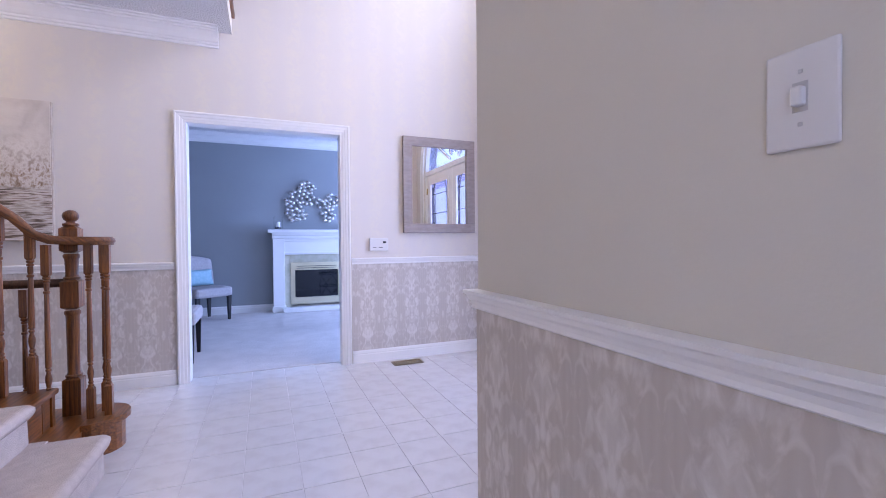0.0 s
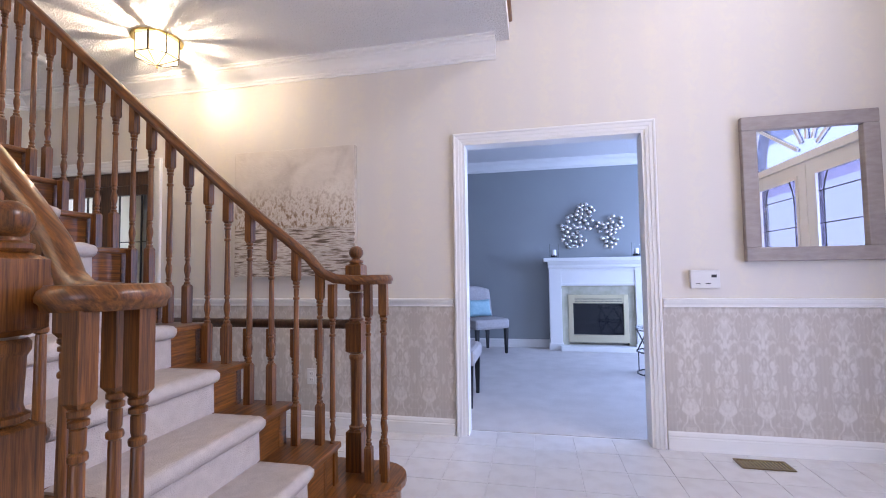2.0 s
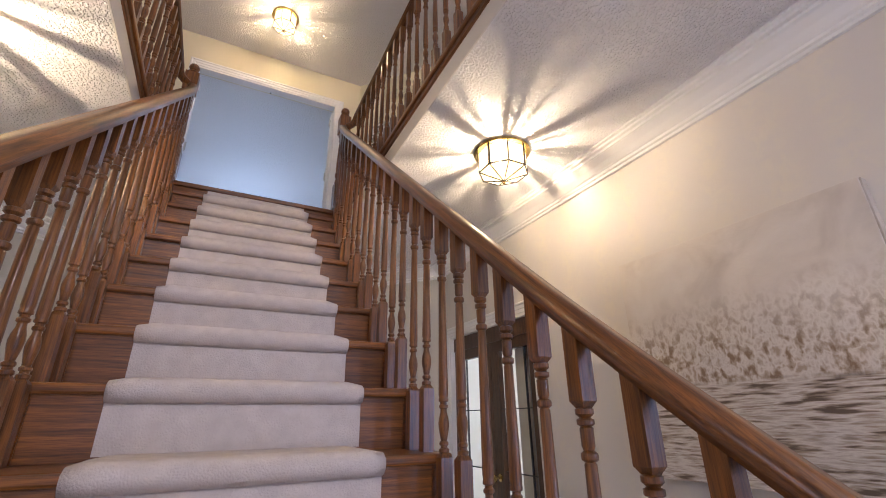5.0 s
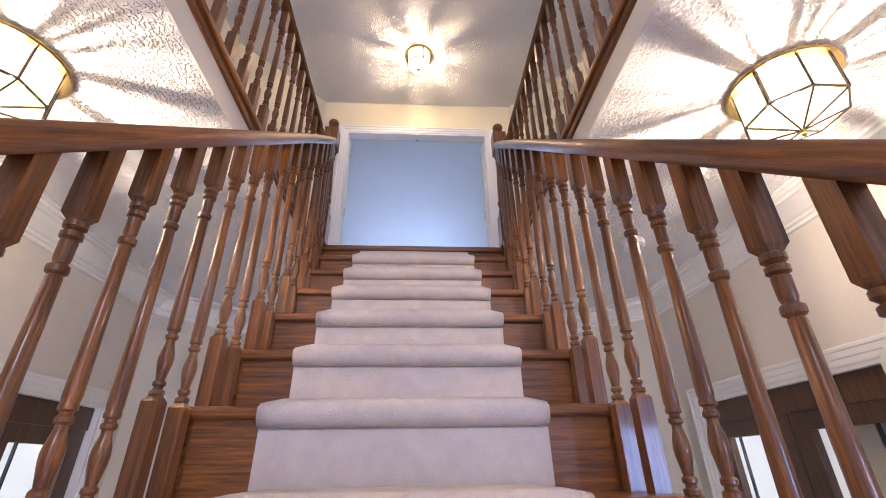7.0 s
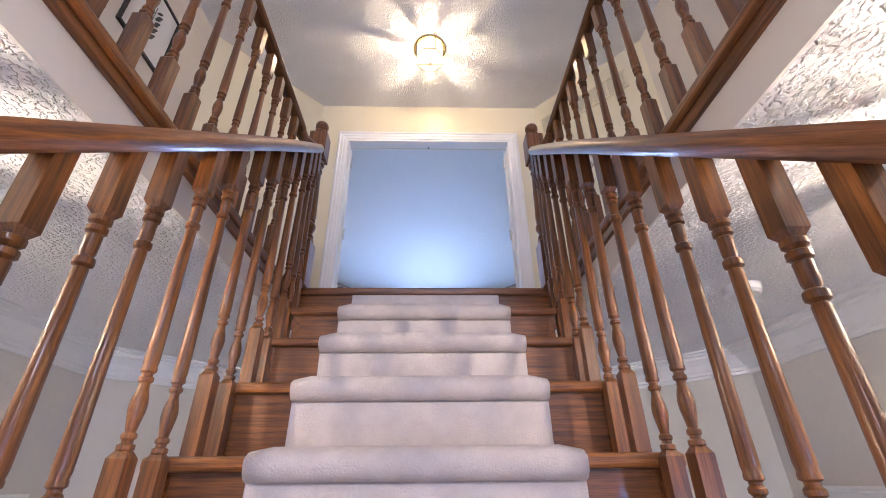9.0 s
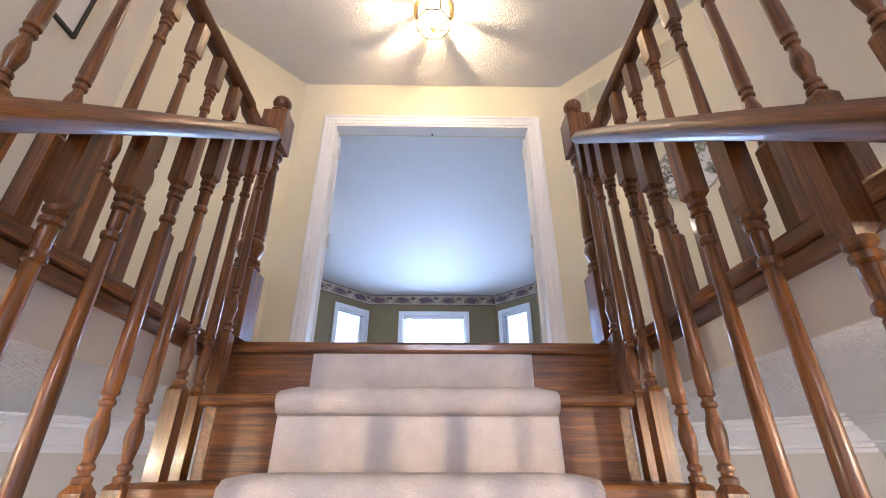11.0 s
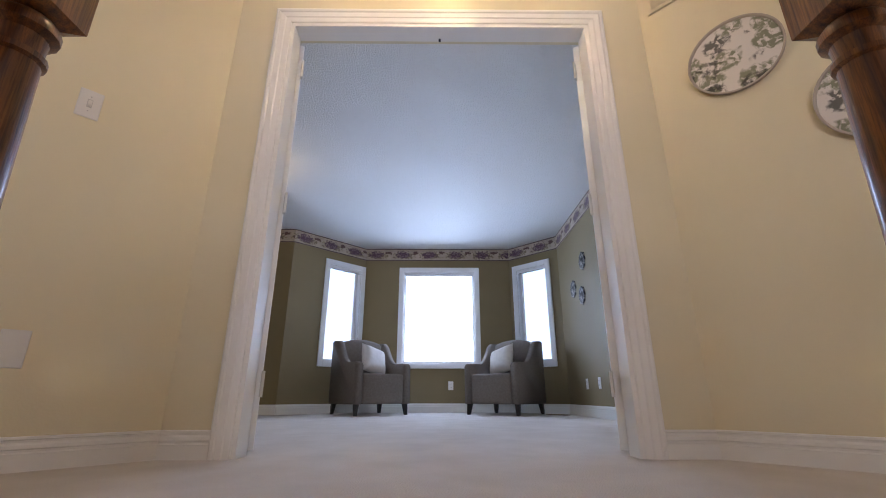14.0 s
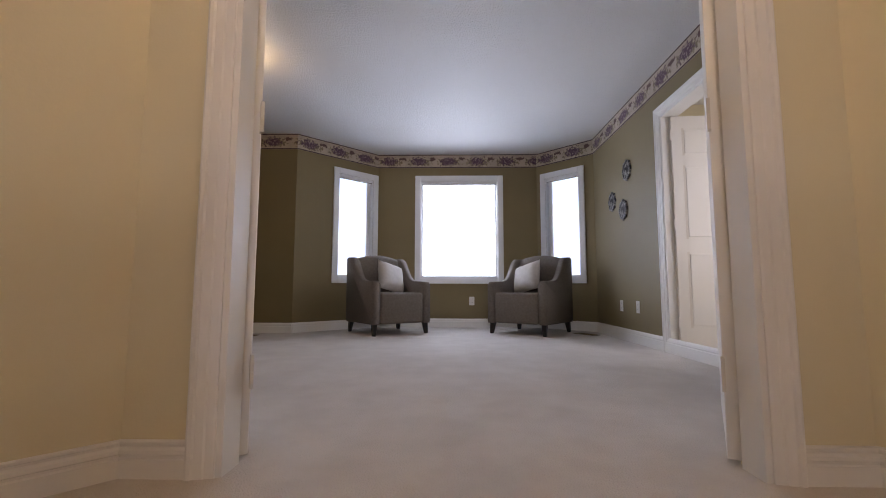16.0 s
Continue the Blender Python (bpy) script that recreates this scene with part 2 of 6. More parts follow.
STIPPLE = stippled("stippled_ceiling", (0.82, 0.80, 0.775), 0.0065)
UPPER_STIPPLE = stippled("upper_stippled_ceiling", (0.82, 0.80, 0.775), 0.005)
PLASTER = shade("smooth_plaster", (0.76, 0.72, 0.66), 0.7, second=(0.73, 0.69, 0.63), scale=2)
OAK_X, OAK_Y, OAK_Z = oak("oak_along_x", 0), oak("oak_along_y", 1), oak("oak_along_z", 2)
OAK_RAIL = oak("oak_along_rail", 0, -40.05)
OAK_DARK = oak("dark_oak", 2, 0.0, (0.045, 0.018, 0.008), (0.12, 0.05, 0.02))
RUNNER = shade("beige_stair_carpet", (0.515, 0.44, 0.385), 0.95, second=(0.58, 0.50, 0.44), scale=24, bump=0.4, bump_scale=210)
CARPET = shade("pale_room_carpet", (0.60, 0.55, 0.51), 0.95, second=(0.66, 0.61, 0.57), scale=5, bump=0.6, bump_scale=190)
TILE = shade("marbled_floor_tile", (0.70, 0.675, 0.65), 0.16, second=(0.62, 0.585, 0.56), scale=9, coat=0.3, blend=(0.45, 0.75))
GROUT = shade("grey_grout", (0.66, 0.63, 0.61), 0.8)
BRASS = shade("brass", (0.75, 0.56, 0.24), 0.25, 1.0)
SILVER = shade("silver_metal", (0.72, 0.70, 0.66), 0.22, 1.0, second=(0.55, 0.53, 0.50), scale=8)
BLACK = shade("black_lacquer", (0.012, 0.011, 0.011), 0.35)
GLASS = glass("clear_glass")
MIRROR = shade("mirror", (0.92, 0.92, 0.92), 0.0, 1.0)
OLIVE = shade("olive_wall_paint", (0.222, 0.166, 0.078), 0.6, second=(0.203, 0.150, 0.07), scale=1.5, bump=0.04, bump_scale=120)
GREY_BLUE = shade("grey_wall_paint", (0.30, 0.325, 0.325), 0.6, second=(0.285, 0.305, 0.31), scale=1.5)


# ---- builders ----
def box(bm, x0, x1, y0, y1, z0, z1, bevel=0.0):
    geo = bmesh.ops.create_cube(bm, size=1.0, matrix=Matrix.Translation(((x0 + x1) / 2, (y0 + y1) / 2, (z0 + z1) / 2)) @ Matrix.Diagonal((abs(x1 - x0), abs(y1 - y0), abs(z1 - z0), 1)))
    if bevel:
        edges = list({e for v in geo["verts"] for e in v.link_edges})
        bmesh.ops.bevel(bm, geom=edges, offset=bevel, segments=2, affect="EDGES", profile=0.5)
    return bm


def boxes(*rows, bevel=0.0):
    bm = bmesh.new()
    for row in rows:
        box(bm, *row, bevel=bevel)
    return bm


def prism(points, z0, z1):
    """An upright prism on a polygon of (x, y)."""
    bm = bmesh.new()
    low = [bm.verts.new((x, y, z0)) for x, y in points]
    high = [bm.verts.new((x, y, z1)) for x, y in points]
    bm.faces.new(low[::-1]), bm.faces.new(high)
    for i in range(len(points)):
        j = (i + 1) % len(points)
        bm.faces.new((low[i], low[j], high[j], high[i]))
    bmesh.ops.recalc_face_normals(bm, faces=bm.faces)
    return bm


def lathe(profile, seg=14, bm=None, at=(0, 0, 0)):
    """A turned body from (radius, height) pairs."""
    bm = bm or bmesh.new()
    rings = []
    for r, z in profile:
        rings.append([bm.verts.new((at[0] + r * math.cos(2 * math.pi * i / seg), at[1] + r * math.sin(2 * math.pi * i / seg), at[2] + z)) for i in range(seg)])
    for a, b in zip(rings, rings[1:]):
        for i in range(seg):
            j = (i + 1) % seg
            bm.faces.new((a[i], a[j], b[j], b[i])).smooth = True
    for ring, (r0, z0), (r1, z1), (r2, z2) in zip(rings[1:], profile, profile[1:], profile[2:]):
        # a hard corner where the outline turns sharply
        turn = abs(math.atan2(r2 - r1, z2 - z1) - math.atan2(r1 - r0, z1 - z0))
        if turn > 0.7:
            for i in range(seg):
                e = bm.edges.get((ring[i], ring[(i + 1) % seg]))
                if e:
                    e.smooth = False
    bm.faces.new(rings[0][::-1]), bm.faces.new(rings[-1])
    return bm


def sweep(path, profile, bm=None, closed_profile=True, smooth=False):
    """A moulding: profile of (side, up) carried along a path of points, mitred, upright; side is to the right of the way."""
    bm = bm or bmesh.new()
    pts = [Vector(p) for p in path]
    rings = []
    for i, p in enumerate(pts):
        ways = []
        if i:
            ways.append((p - pts[i - 1]).normalized())
        if i < len(pts) - 1:
            ways.append((pts[i + 1] - p).normalized())
        flats = [Vector((w.x, w.y, 0)).normalized() for w in ways if Vector((w.x, w.y, 0)).length > 1e-4]
        flat = sum(flats, Vector()).normalized()
        side = Vector((flat.y, -flat.x, 0))
        stretch = 1.0 / max(0.4, flat.dot(flats[0]))
        way = sum(ways, Vector()).normalized()
        up = side.cross(way).normalized()
        rings.append([bm.verts.new(p + side * (s * stretch) + up * u) for s, u in profile])
    count = len(profile)
    for a, b in zip(rings, rings[1:]):
        for i in range(count if closed_profile else count - 1):
            j = (i + 1) % count
            bm.faces.new((a[i], a[j], b[j], b[i])).smooth = smooth
    if closed_profile:
        bm.faces.new(rings[0][::-1]), bm.faces.new(rings[-1])
    bmesh.ops.recalc_face_normals(bm, faces=bm.faces)
    return bm


def ball(bm, at, r, seg=12, squash=(1, 1, 1)):
    bmesh.ops.create_uvsphere(bm, u_segments=seg, v_segments=max(6, seg * 2 // 3), radius=1.0, matrix=Matrix.Translation(at) @ Matrix.Diagonal((r * squash[0], r * squash[1], r * squash[2], 1)))
    for f in bm.faces:
        f.smooth = True
    return bm


def mesh_of(name, bm, material):
    me = bpy.data.meshes.new(name)
    bm.to_mesh(me)
    bm.free()
    me.materials.append(material)
    return me


def part(name, bm, material, parent=None, label="", at=None):
    """Links a bmesh as one mesh object, under a thing or a part."""
    ob = new(name, bm if isinstance(bm, bpy.types.Mesh) else mesh_of(name, bm, material))
    if parent:
        ob.parent = parent
    if at is not None:
        ob.matrix_local = at
    if label:
        ob["label"] = label
    return ob


def thing(name, label, category, group="", at=None):
    ob = new(name)
    ob.empty_display_size = 0.1
    if at is not None:
        ob.matrix_world = at
    return tagged(ob, label, category, group)


def setting(name, bm, material, label, category):
    return tagged(part(name, bm, material), label, category, kind="structure")


def wall_cut(run, a0, a1, b0, b1, z0, z1, holes=()):
    """A straight wall along x or y from a0 to a1, b0 to b1 thick, with rectangular openings (from, to, low, high)."""
    bm = bmesh.new()

    def block(p, q, low, high):
        if q - p > 1e-4 and high - low > 1e-4:
            if run == "x":
                box(bm, p, q, b0, b1, low, high)
            else:
                box(bm, b0, b1, p, q, low, high)
    edge = a0
    for p, q, low, high in sorted(holes):
        block(edge, p, z0, z1)
        block(p, q, z0, low)
        block(p, q, high, z1)
        edge = q
    block(edge, a1, z0, z1)
    return bm

# ---- large structure: lower floor ----
T = 0.13
setting("floor", boxes((-5.6, FRONT + 0.1, -1.7, RIGHT + T, -0.2, -0.004)), GROUT, "grey grouted bed of the tiled hall floor", "floor")
setting("floor_living", boxes((-3.2, 3.9, RIGHT + T, 7.75, -0.2, 0.0)), CARPET, "pale carpet of the sitting room with the fireplace", "floor")
DOOR_L, DOOR_R, DOOR_H = -0.475, 0.735, 2.045
FR_L, FR_R, FR_H = -4.22, -3.06, 2.03
setting("wall_north", wall_cut("x", -4.41, FRONT + 0.2, RIGHT, RIGHT + T, 0, TOP, [(DOOR_L, DOOR_R, 0, DOOR_H), (FR_L, FR_R, 0, FR_H)]), FOYER, "cream wall with faint upright stripes, two storeys high", "wall")
setting("wall_south", wall_cut("x", -4.41, -1.2, LEFT - T, LEFT, 0, TOP, [(FR_L, FR_R, 0, FR_H)]), FOYER, "cream hall wall beside the stair", "wall")
setting("wall_study_west", boxes((-1.33, -1.2, -1.7, LEFT - T, 0, 2.7)), HALL_GREY, "plain greige wall of the side room", "wall")
setting("wall_study_south", boxes((-1.33, 0.9, -1.83, -1.7, 0, 2.7)), HALL_GREY, "plain greige wall of the side room", "wall")
NEAR_X, NEAR_Y = 0.665, 1.265
setting("wall_near", boxes((NEAR_X, NEAR_X + 0.14, -1.7, NEAR_Y, 0, TOP)), HALL_GREY, "greige painted wall end with a chair rail", "wall")
setting("wall_foyer_south", boxes((NEAR_X + 0.14, FRONT + 0.2, NEAR_Y - 0.14, NEAR_Y, 0, TOP)), FOYER, "cream striped foyer wall", "wall")
setting("ceiling_study", boxes((-1.33, NEAR_X, -1.83, LEFT, 2.7, 2.8)), STIPPLE, "white ceiling of the side room", "ceiling")
setting("wall_over_opening", boxes((-1.2, NEAR_X, LEFT - T, LEFT, 2.7, TOP)), FOYER, "cream wall above the side opening", "wall")

# the arched front door wall
DC, DH, SPRING = 2.56, 0.97, 2.10


def arched_wall(x0, x1, y0, y1, z1, centre, half, spring):
    bm = bmesh.new()
    arch = [(centre + half * math.cos(a), spring + half * math.sin(a)) for a in [math.pi * i / 24 for i in range(25)]]
    outline = [(y1, 0), (y1, z1), (y0, z1), (y0, 0), (centre - half, 0)] + arch[::-1] + [(centre + half, 0)]
    for x in (x0, x1):
        vs = [bm.verts.new((x, y, z)) for y, z in outline]
        edges = [bm.edges.new((vs[i], vs[(i + 1) % len(vs)])) for i in range(len(vs))]
        bmesh.ops.triangle_fill(bm, use_beauty=True, edges=edges)
    bm.verts.ensure_lookup_table()
    k = len(outline)
    for i in range(k):
        j = (i + 1) % k
        bm.faces.new((bm.verts[i], bm.verts[j], bm.verts[k + j], bm.verts[k + i]))
    bmesh.ops.recalc_face_normals(bm, faces=bm.faces)
    return bm


setting("wall_front", arched_wall(FRONT, FRONT + 0.2, NEAR_Y, RIGHT, 3.5, DC, DH, SPRING), FOYER, "cream foyer wall round the arched front door", "wall")
setting("wall_front_upper", wall_cut("y", NEAR_Y, RIGHT, FRONT, FRONT + 0.2, 3.5, TOP, [(1.8, 3.32, 3.75, 4.85)]), FOYER, "cream upper foyer wall with a window", "wall")


def slant(y_in, y_out, z0, z1, sign):
    """The wall that cuts a back corner of the hall at 45 degrees."""
    return prism([(BACK, y_in), (-4.41, y_out), (-4.41, y_out + sign * T), (BACK - T, y_in + sign * 0.05)], z0, z1)


BL, BR = 1.285, 3.305
for name, y_in, y_out, sign in (("right", BR, RIGHT, 1), ("left", BL, LEFT, -1)):
    setting("wall_slant_" + name, slant(y_in, y_out, SOFFIT + 0.02, TOP, sign), CREAM, "cream landing wall across the back corner", "wall")
    setting("wall_slant_lower_" + name, slant(y_in, y_out, 0, SOFFIT + 0.02, sign), HALL_GREY, "greige hall wall across the back corner", "wall")
UD_L, UD_R, UD_H = 1.549, 3.033, 1.986
setting("wall_back_lower", boxes((BACK - T, BACK, BL, BR, 0, UP - 0.13)), HALL_GREY, "greige hall wall below the landing", "wall")
setting("wall_back_upper", wall_cut("y", BL, BR, BACK - T, BACK, UP - 0.13, TOP, [(UD_L, UD_R, UP - 0.13, UP + UD_H)]), CREAM, "cream wall round the double bedroom door", "wall")

# gallery slabs: carpeted floor above, stippled ceiling below
GAL = 0.635
G_R, G_L = MID + GAL, MID - GAL
LAND_X = -3.93
LX = LAND_X - 0.055
landing = [(BACK, BL), (-4.41, LEFT), (LX, LEFT), (LX, RIGHT), (-4.41, RIGHT), (BACK, BR)]
setting("floor_landing", prism(landing, 2.80, UP), CARPET, "beige carpet of the upper landing", "floor")
setting("floor_gallery_right", boxes((LX, SLAB_END, G_R, RIGHT, 2.80, UP - 0.004)), PLASTER, "gallery floor edge, painted", "floor")
setting("floor_gallery_left", boxes((LX, SLAB_END, LEFT, G_L, 2.80, UP - 0.004)), PLASTER, "gallery floor edge, painted", "floor")
setting("carpet_gallery_right", boxes((LX, SLAB_END - 0.05, G_R + 0.07, RIGHT, UP - 0.004, UP + 0.006)), CARPET, "beige gallery carpet", "carpet")
setting("carpet_gallery_left", boxes((LX, SLAB_END - 0.05, LEFT, G_L - 0.07, UP - 0.004, UP + 0.006)), CARPET, "beige gallery carpet", "carpet")
setting("ceiling_hall", prism(landing, SOFFIT, 2.80), STIPPLE, "stippled white ceiling below the landing", "ceiling")
setting("ceiling_hall_right", boxes((LX, SLAB_END, G_R, RIGHT, SOFFIT, 2.80)), STIPPLE, "stippled white hall ceiling below the gallery", "ceiling")
setting("ceiling_hall_left", boxes((LX, SLAB_END, LEFT, G_L, SOFFIT, 2.80)), STIPPLE, "stippled white hall ceiling below the gallery", "ceiling")
for name, y0, y1 in (("fascia_right", G_R - 0.006, G_R), ("fascia_left", G_L, G_L + 0.006)):
    setting(name, boxes((LAND_X, SLAB_END, y0, y1, SOFFIT - 0.003, UP - 0.03)), PLASTER, "smooth painted edge of the gallery floor", "trim")
setting("fascia_front_right", boxes((SLAB_END, SLAB_END + 0.006, G_R - 0.006, RIGHT, SOFFIT - 0.003, UP - 0.03)), PLASTER, "smooth painted edge of the gallery floor", "trim")
setting("fascia_front_left", boxes((SLAB_END, SLAB_END + 0.006, LEFT, G_L + 0.006, SOFFIT - 0.003, UP - 0.03)), PLASTER, "smooth painted edge of the gallery floor", "trim")
setting("ceiling_upper", boxes((BACK - T, FRONT + 0.2, LEFT - T, RIGHT + T, TOP, TOP + 0.1)), UPPER_STIPPLE, "stippled white ceiling over the stairwell", "ceiling")

# ---- mouldings ----
BASE = [(0, 0), (-0.016, 0), (-0.016, 0.075), (-0.012, 0.082), (-0.014, 0.09), (-0.010, 0.105), (-0.004, 0.115), (0, 0.118)]
BASE_UP = [(0, 0), (-0.017, 0), (-0.017, 0.050), (-0.012, 0.054), (-0.012, 0.060), (-0.018, 0.064), (-0.017, 0.074), (-0.009, 0.081), (-0.009, 0.087), (-0.014, 0.090), (-0.013, 0.096), (0, 0.098)]
CHAIR = [(0, 0), (-0.010, 0), (-0.016, 0.004), (-0.014, 0.012), (-0.017, 0.022), (-0.024, 0.030), (-0.027, 0.040), (-0.034, 0.045), (-0.034, 0.054), (0, 0.057)]
CROWN = [(s_ * 1.2, u_ * 1.15) for s_, u_ in [(0, -0.115), (-0.014, -0.115), (-0.014, -0.102), (-0.023, -0.098), (-0.023, -0.086), (-0.033, -0.081), (-0.050, -0.058), (-0.076, -0.037), (-0.087, -0.035), (-0.087, -0.023), (-0.101, -0.021), (-0.101, -0.010), (-0.115, -0.008), (-0.115, 0), (0, 0)]]


def moulding(name, path, profile, label, flip=False):
    p = [(-s, u) for s, u in profile] if flip else profile
    return setting(name, sweep(path, p), WHITE, label, "trim")


RAIL_Z = 0.888
for a, b in ((-3.0, DOOR_L - 0.075), (DOOR_R + 0.075, FRONT)):
    moulding("baseboard", [(b, RIGHT, 0), (a, RIGHT, 0)], [(-s, u) for s, u in BASE], "white moulded baseboard of the hall", True)
    moulding("chair_rail", [(b, RIGHT, RAIL_Z), (a, RIGHT, RAIL_Z)], [(-s, u) for s, u in CHAIR], "white chair rail of the hall", True)
    setting("wallpaper_dado", boxes((a, b, RIGHT - 0.004, RIGHT, 0.1, RAIL_Z + 0.01)), DADO, "mauve and beige damask wallpaper below the chair rail", "wallpaper")
FD = DC + DH + 0.095
moulding("baseboard", [(FRONT, RIGHT, 0), (FRONT, FD, 0)], BASE, "white moulded baseboard beside the front door", True)
moulding("chair_rail", [(FRONT, RIGHT, RAIL_Z), (FRONT, FD, RAIL_Z)], CHAIR, "white chair rail beside the front door", True)
setting("wallpaper_dado", boxes((FRONT - 0.004, FRONT, FD, RIGHT, 0.1, RAIL_Z + 0.01)), DADO_SIDE, "mauve and beige damask wallpaper below the chair rail", "wallpaper")
near = [(NEAR_X, -1.7, 0), (NEAR_X, NEAR_Y, 0), (FRONT, NEAR_Y, 0)]
moulding("baseboard", near, BASE, "white moulded baseboard of the near wall")
moulding("chair_rail", [(x, y, RAIL_Z) for x, y, z in near], CHAIR, "white chair rail round the near wall end")
setting("wallpaper_dado", boxes((NEAR_X - 0.004, NEAR_X, -1.7, NEAR_Y + 0.004, 0.1, RAIL_Z + 0.01)), DADO_SIDE, "mauve and beige damask wallpaper below the chair rail", "wallpaper")
setting("wallpaper_dado", boxes((NEAR_X, FRONT, NEAR_Y, NEAR_Y + 0.004, 0.1, RAIL_Z + 0.01)), DADO, "mauve and beige damask wallpaper below the chair rail", "wallpaper")
# crown below the galleries, following the back corners
moulding("crown_moulding", [(SLAB_END - 0.09, RIGHT, SOFFIT), (-4.41, RIGHT, SOFFIT), (BACK, BR, SOFFIT), (BACK, BL, SOFFIT), (-4.41, LEFT, SOFFIT), (SLAB_END - 0.09, LEFT, SOFFIT)], CROWN, "white stepped crown moulding with dentils")
# upper baseboards
moulding("baseboard", [(SLAB_END, RIGHT, UP), (-4.41, RIGHT, UP), (BACK, BR, UP), (BACK, UD_R + 0.074, UP)], BASE_UP, "white moulded baseboard upstairs")
moulding("baseboard", [(BACK, UD_L - 0.074, UP), (BACK, BL, UP), (-4.41, LEFT, UP), (SLAB_END, LEFT, UP)], BASE_UP, "white moulded baseboard upstairs")

CASE = [(0, 0), (0.075, 0), (0.075, 0.020), (0.068, 0.024), (0.058, 0.023), (0.053, 0.018), (0.030, 0.016), (0.025, 0.012), (0.006, 0.010), (0, 0.008)]


def door_casing(name, a0, a1, height, z0, place, label, deep=T, width=1.0):
    """White jambs and head with moulded casing; drawn in the xz plane, facing -y, opening from a0 to a1."""
    holder = tagged(thing(name, label, "door frame"), kind="structure")
    for s, a in ((-1, a0), (1, a1)):
        bm = bmesh.new()
        rows = []
        for u, out in CASE + CASE[:1]:
            rows.append([(a + s * u * width, -out, z) for z in (z0, z0 + height + u * width)])
        for r0, r1 in zip(rows, rows[1:]):
            bm.faces.new([bm.verts.new(p) for p in (r0[0], r0[1], r1[1], r1[0])])
        part("casing_leg", bm, WHITE, holder, at=Matrix())
        part("jamb", boxes((min(a, a - s * 0.018), max(a, a - s * 0.018), -0.002, deep + 0.002, z0, z0 + height)), WHITE, holder)
    bm = bmesh.new()
    rows = [[(a0 - u * width, -out, z0 + height + u * width), (a1 + u * width, -out, z0 + height + u * width)] for u, out in CASE + CASE[:1]]
    for r0, r1 in zip(rows, rows[1:]):
        bm.faces.new([bm.verts.new(p) for p in (r0[0], r0[1], r1[1], r1[0])])
    part("casing_head", bm, WHITE, holder)
    part("head_jamb", boxes((a0 + 0.018, a1 - 0.018, -0.002, deep + 0.002, z0 + height - 0.018, z0 + height)), WHITE, holder)
    holder.matrix_world = place
    return holder


door_casing("door_1", DOOR_L, DOOR_R, DOOR_H, 0, pose(0, RIGHT, 0), "white moulded casing of the open sitting room doorway", width=0.85)
door_casing("door_2", FR_L, FR_R, FR_H, 0, pose(0, RIGHT, 0), "white casing round the glazed double door")
door_casing("door_3", -FR_R, -FR_L, FR_H, 0, pose(0, LEFT, 0, 0, 0, 180), "white casing round the glazed double door")
door_casing("door_4", -UD_R, -UD_L, UD_H, UP, pose(BACK, 0, 0, 0, 0, 90) @ pose(UD_L + UD_R, 0, 0), "white casing of the open double bedroom door", deep=0.093, width=1.0)

# ---- the stair ----
HALF = 0.53           # half width of the treads
CARPET_HALF = 0.33
stair = thing("staircase", "straight oak staircase with a beige carpet runner", "staircase")
tread_body = boxes((-0.30, 0.0, -HALF, HALF, -0.028, 0.0), bevel=0.008)
tread_mesh = mesh_of("tread", tread_body, OAK_Y)
riser_mesh = mesh_of("riser", boxes((-0.022, 0.0, -HALF + 0.03, HALF - 0.03, -RISE + 0.001, -0.028)), OAK_Y)
# runner: over the tread, round the nosing and down the riser
OVER = 0.016


def runner_profile():
    pts = [(-RUN - 0.012, 0.004), (-RUN - 0.012, OVER), (-0.03, OVER)]
    r = 0.032
    for i in range(9):
        a = math.radians(90 - 190 * i / 8)
        pts.append((0.0 + r * math.cos(a) * 1.0 - 0.012, OVER - r + r * math.sin(a)))
    pts += [(-0.012, -0.052), (-0.008, -RISE + OVER - 0.004), (-0.02, -RISE + OVER - 0.004), (-0.02, -0.03)]
    return pts


def runner_mesh():
    prof = runner_profile()
    bm = bmesh.new()
    ys = [-CARPET_HALF + 2 * CARPET_HALF * i / 14 for i in range(15)]
    rings = []
    for y in ys:
        inset = 0.008 if abs(abs(y) - CARPET_HALF) < 1e-6 else 0.0
        rings.append([bm.verts.new((x - (inset if x > -0.02 else 0), y, z - inset * (1 if z > 0.0 else 0))) for x, z in prof])
    for a, b in zip(rings, rings[1:]):
        for i in range(len(prof)):
            j = (i + 1) % len(prof)
            bm.faces.new((a[i], a[j], b[j], b[i])).smooth = 3 <= i <= 9
    bm.faces.new(rings[0][::-1]), bm.faces.new(rings[-1])
    bmesh.ops.recalc_face_normals(bm, faces=bm.faces)
    return mesh_of("runner", bm, RUNNER)


runner = runner_mesh()
WOOD_BACK = 0.022     # the carpet's front stands this far before the wood's
for k in range(2, STEPS):
    at = pose(nose_x(k) - WOOD_BACK, MID, k * RISE)
    wide = {2: 1.15, 3: 1.07, 4: 1.02}.get(k, 1.0)
    part("tread", tread_mesh, None, stair, at=at @ Matrix.Diagonal((1, wide, 1, 1)))
    part("riser", riser_mesh, None, stair, at=pose(nose_x(k) - WOOD_BACK - 0.022, MID, k * RISE) @ Matrix.Diagonal((1, wide, 1, 1)))
    part("carpet_runner", runner, None, stair, "beige cut-pile carpet runner", at=at)
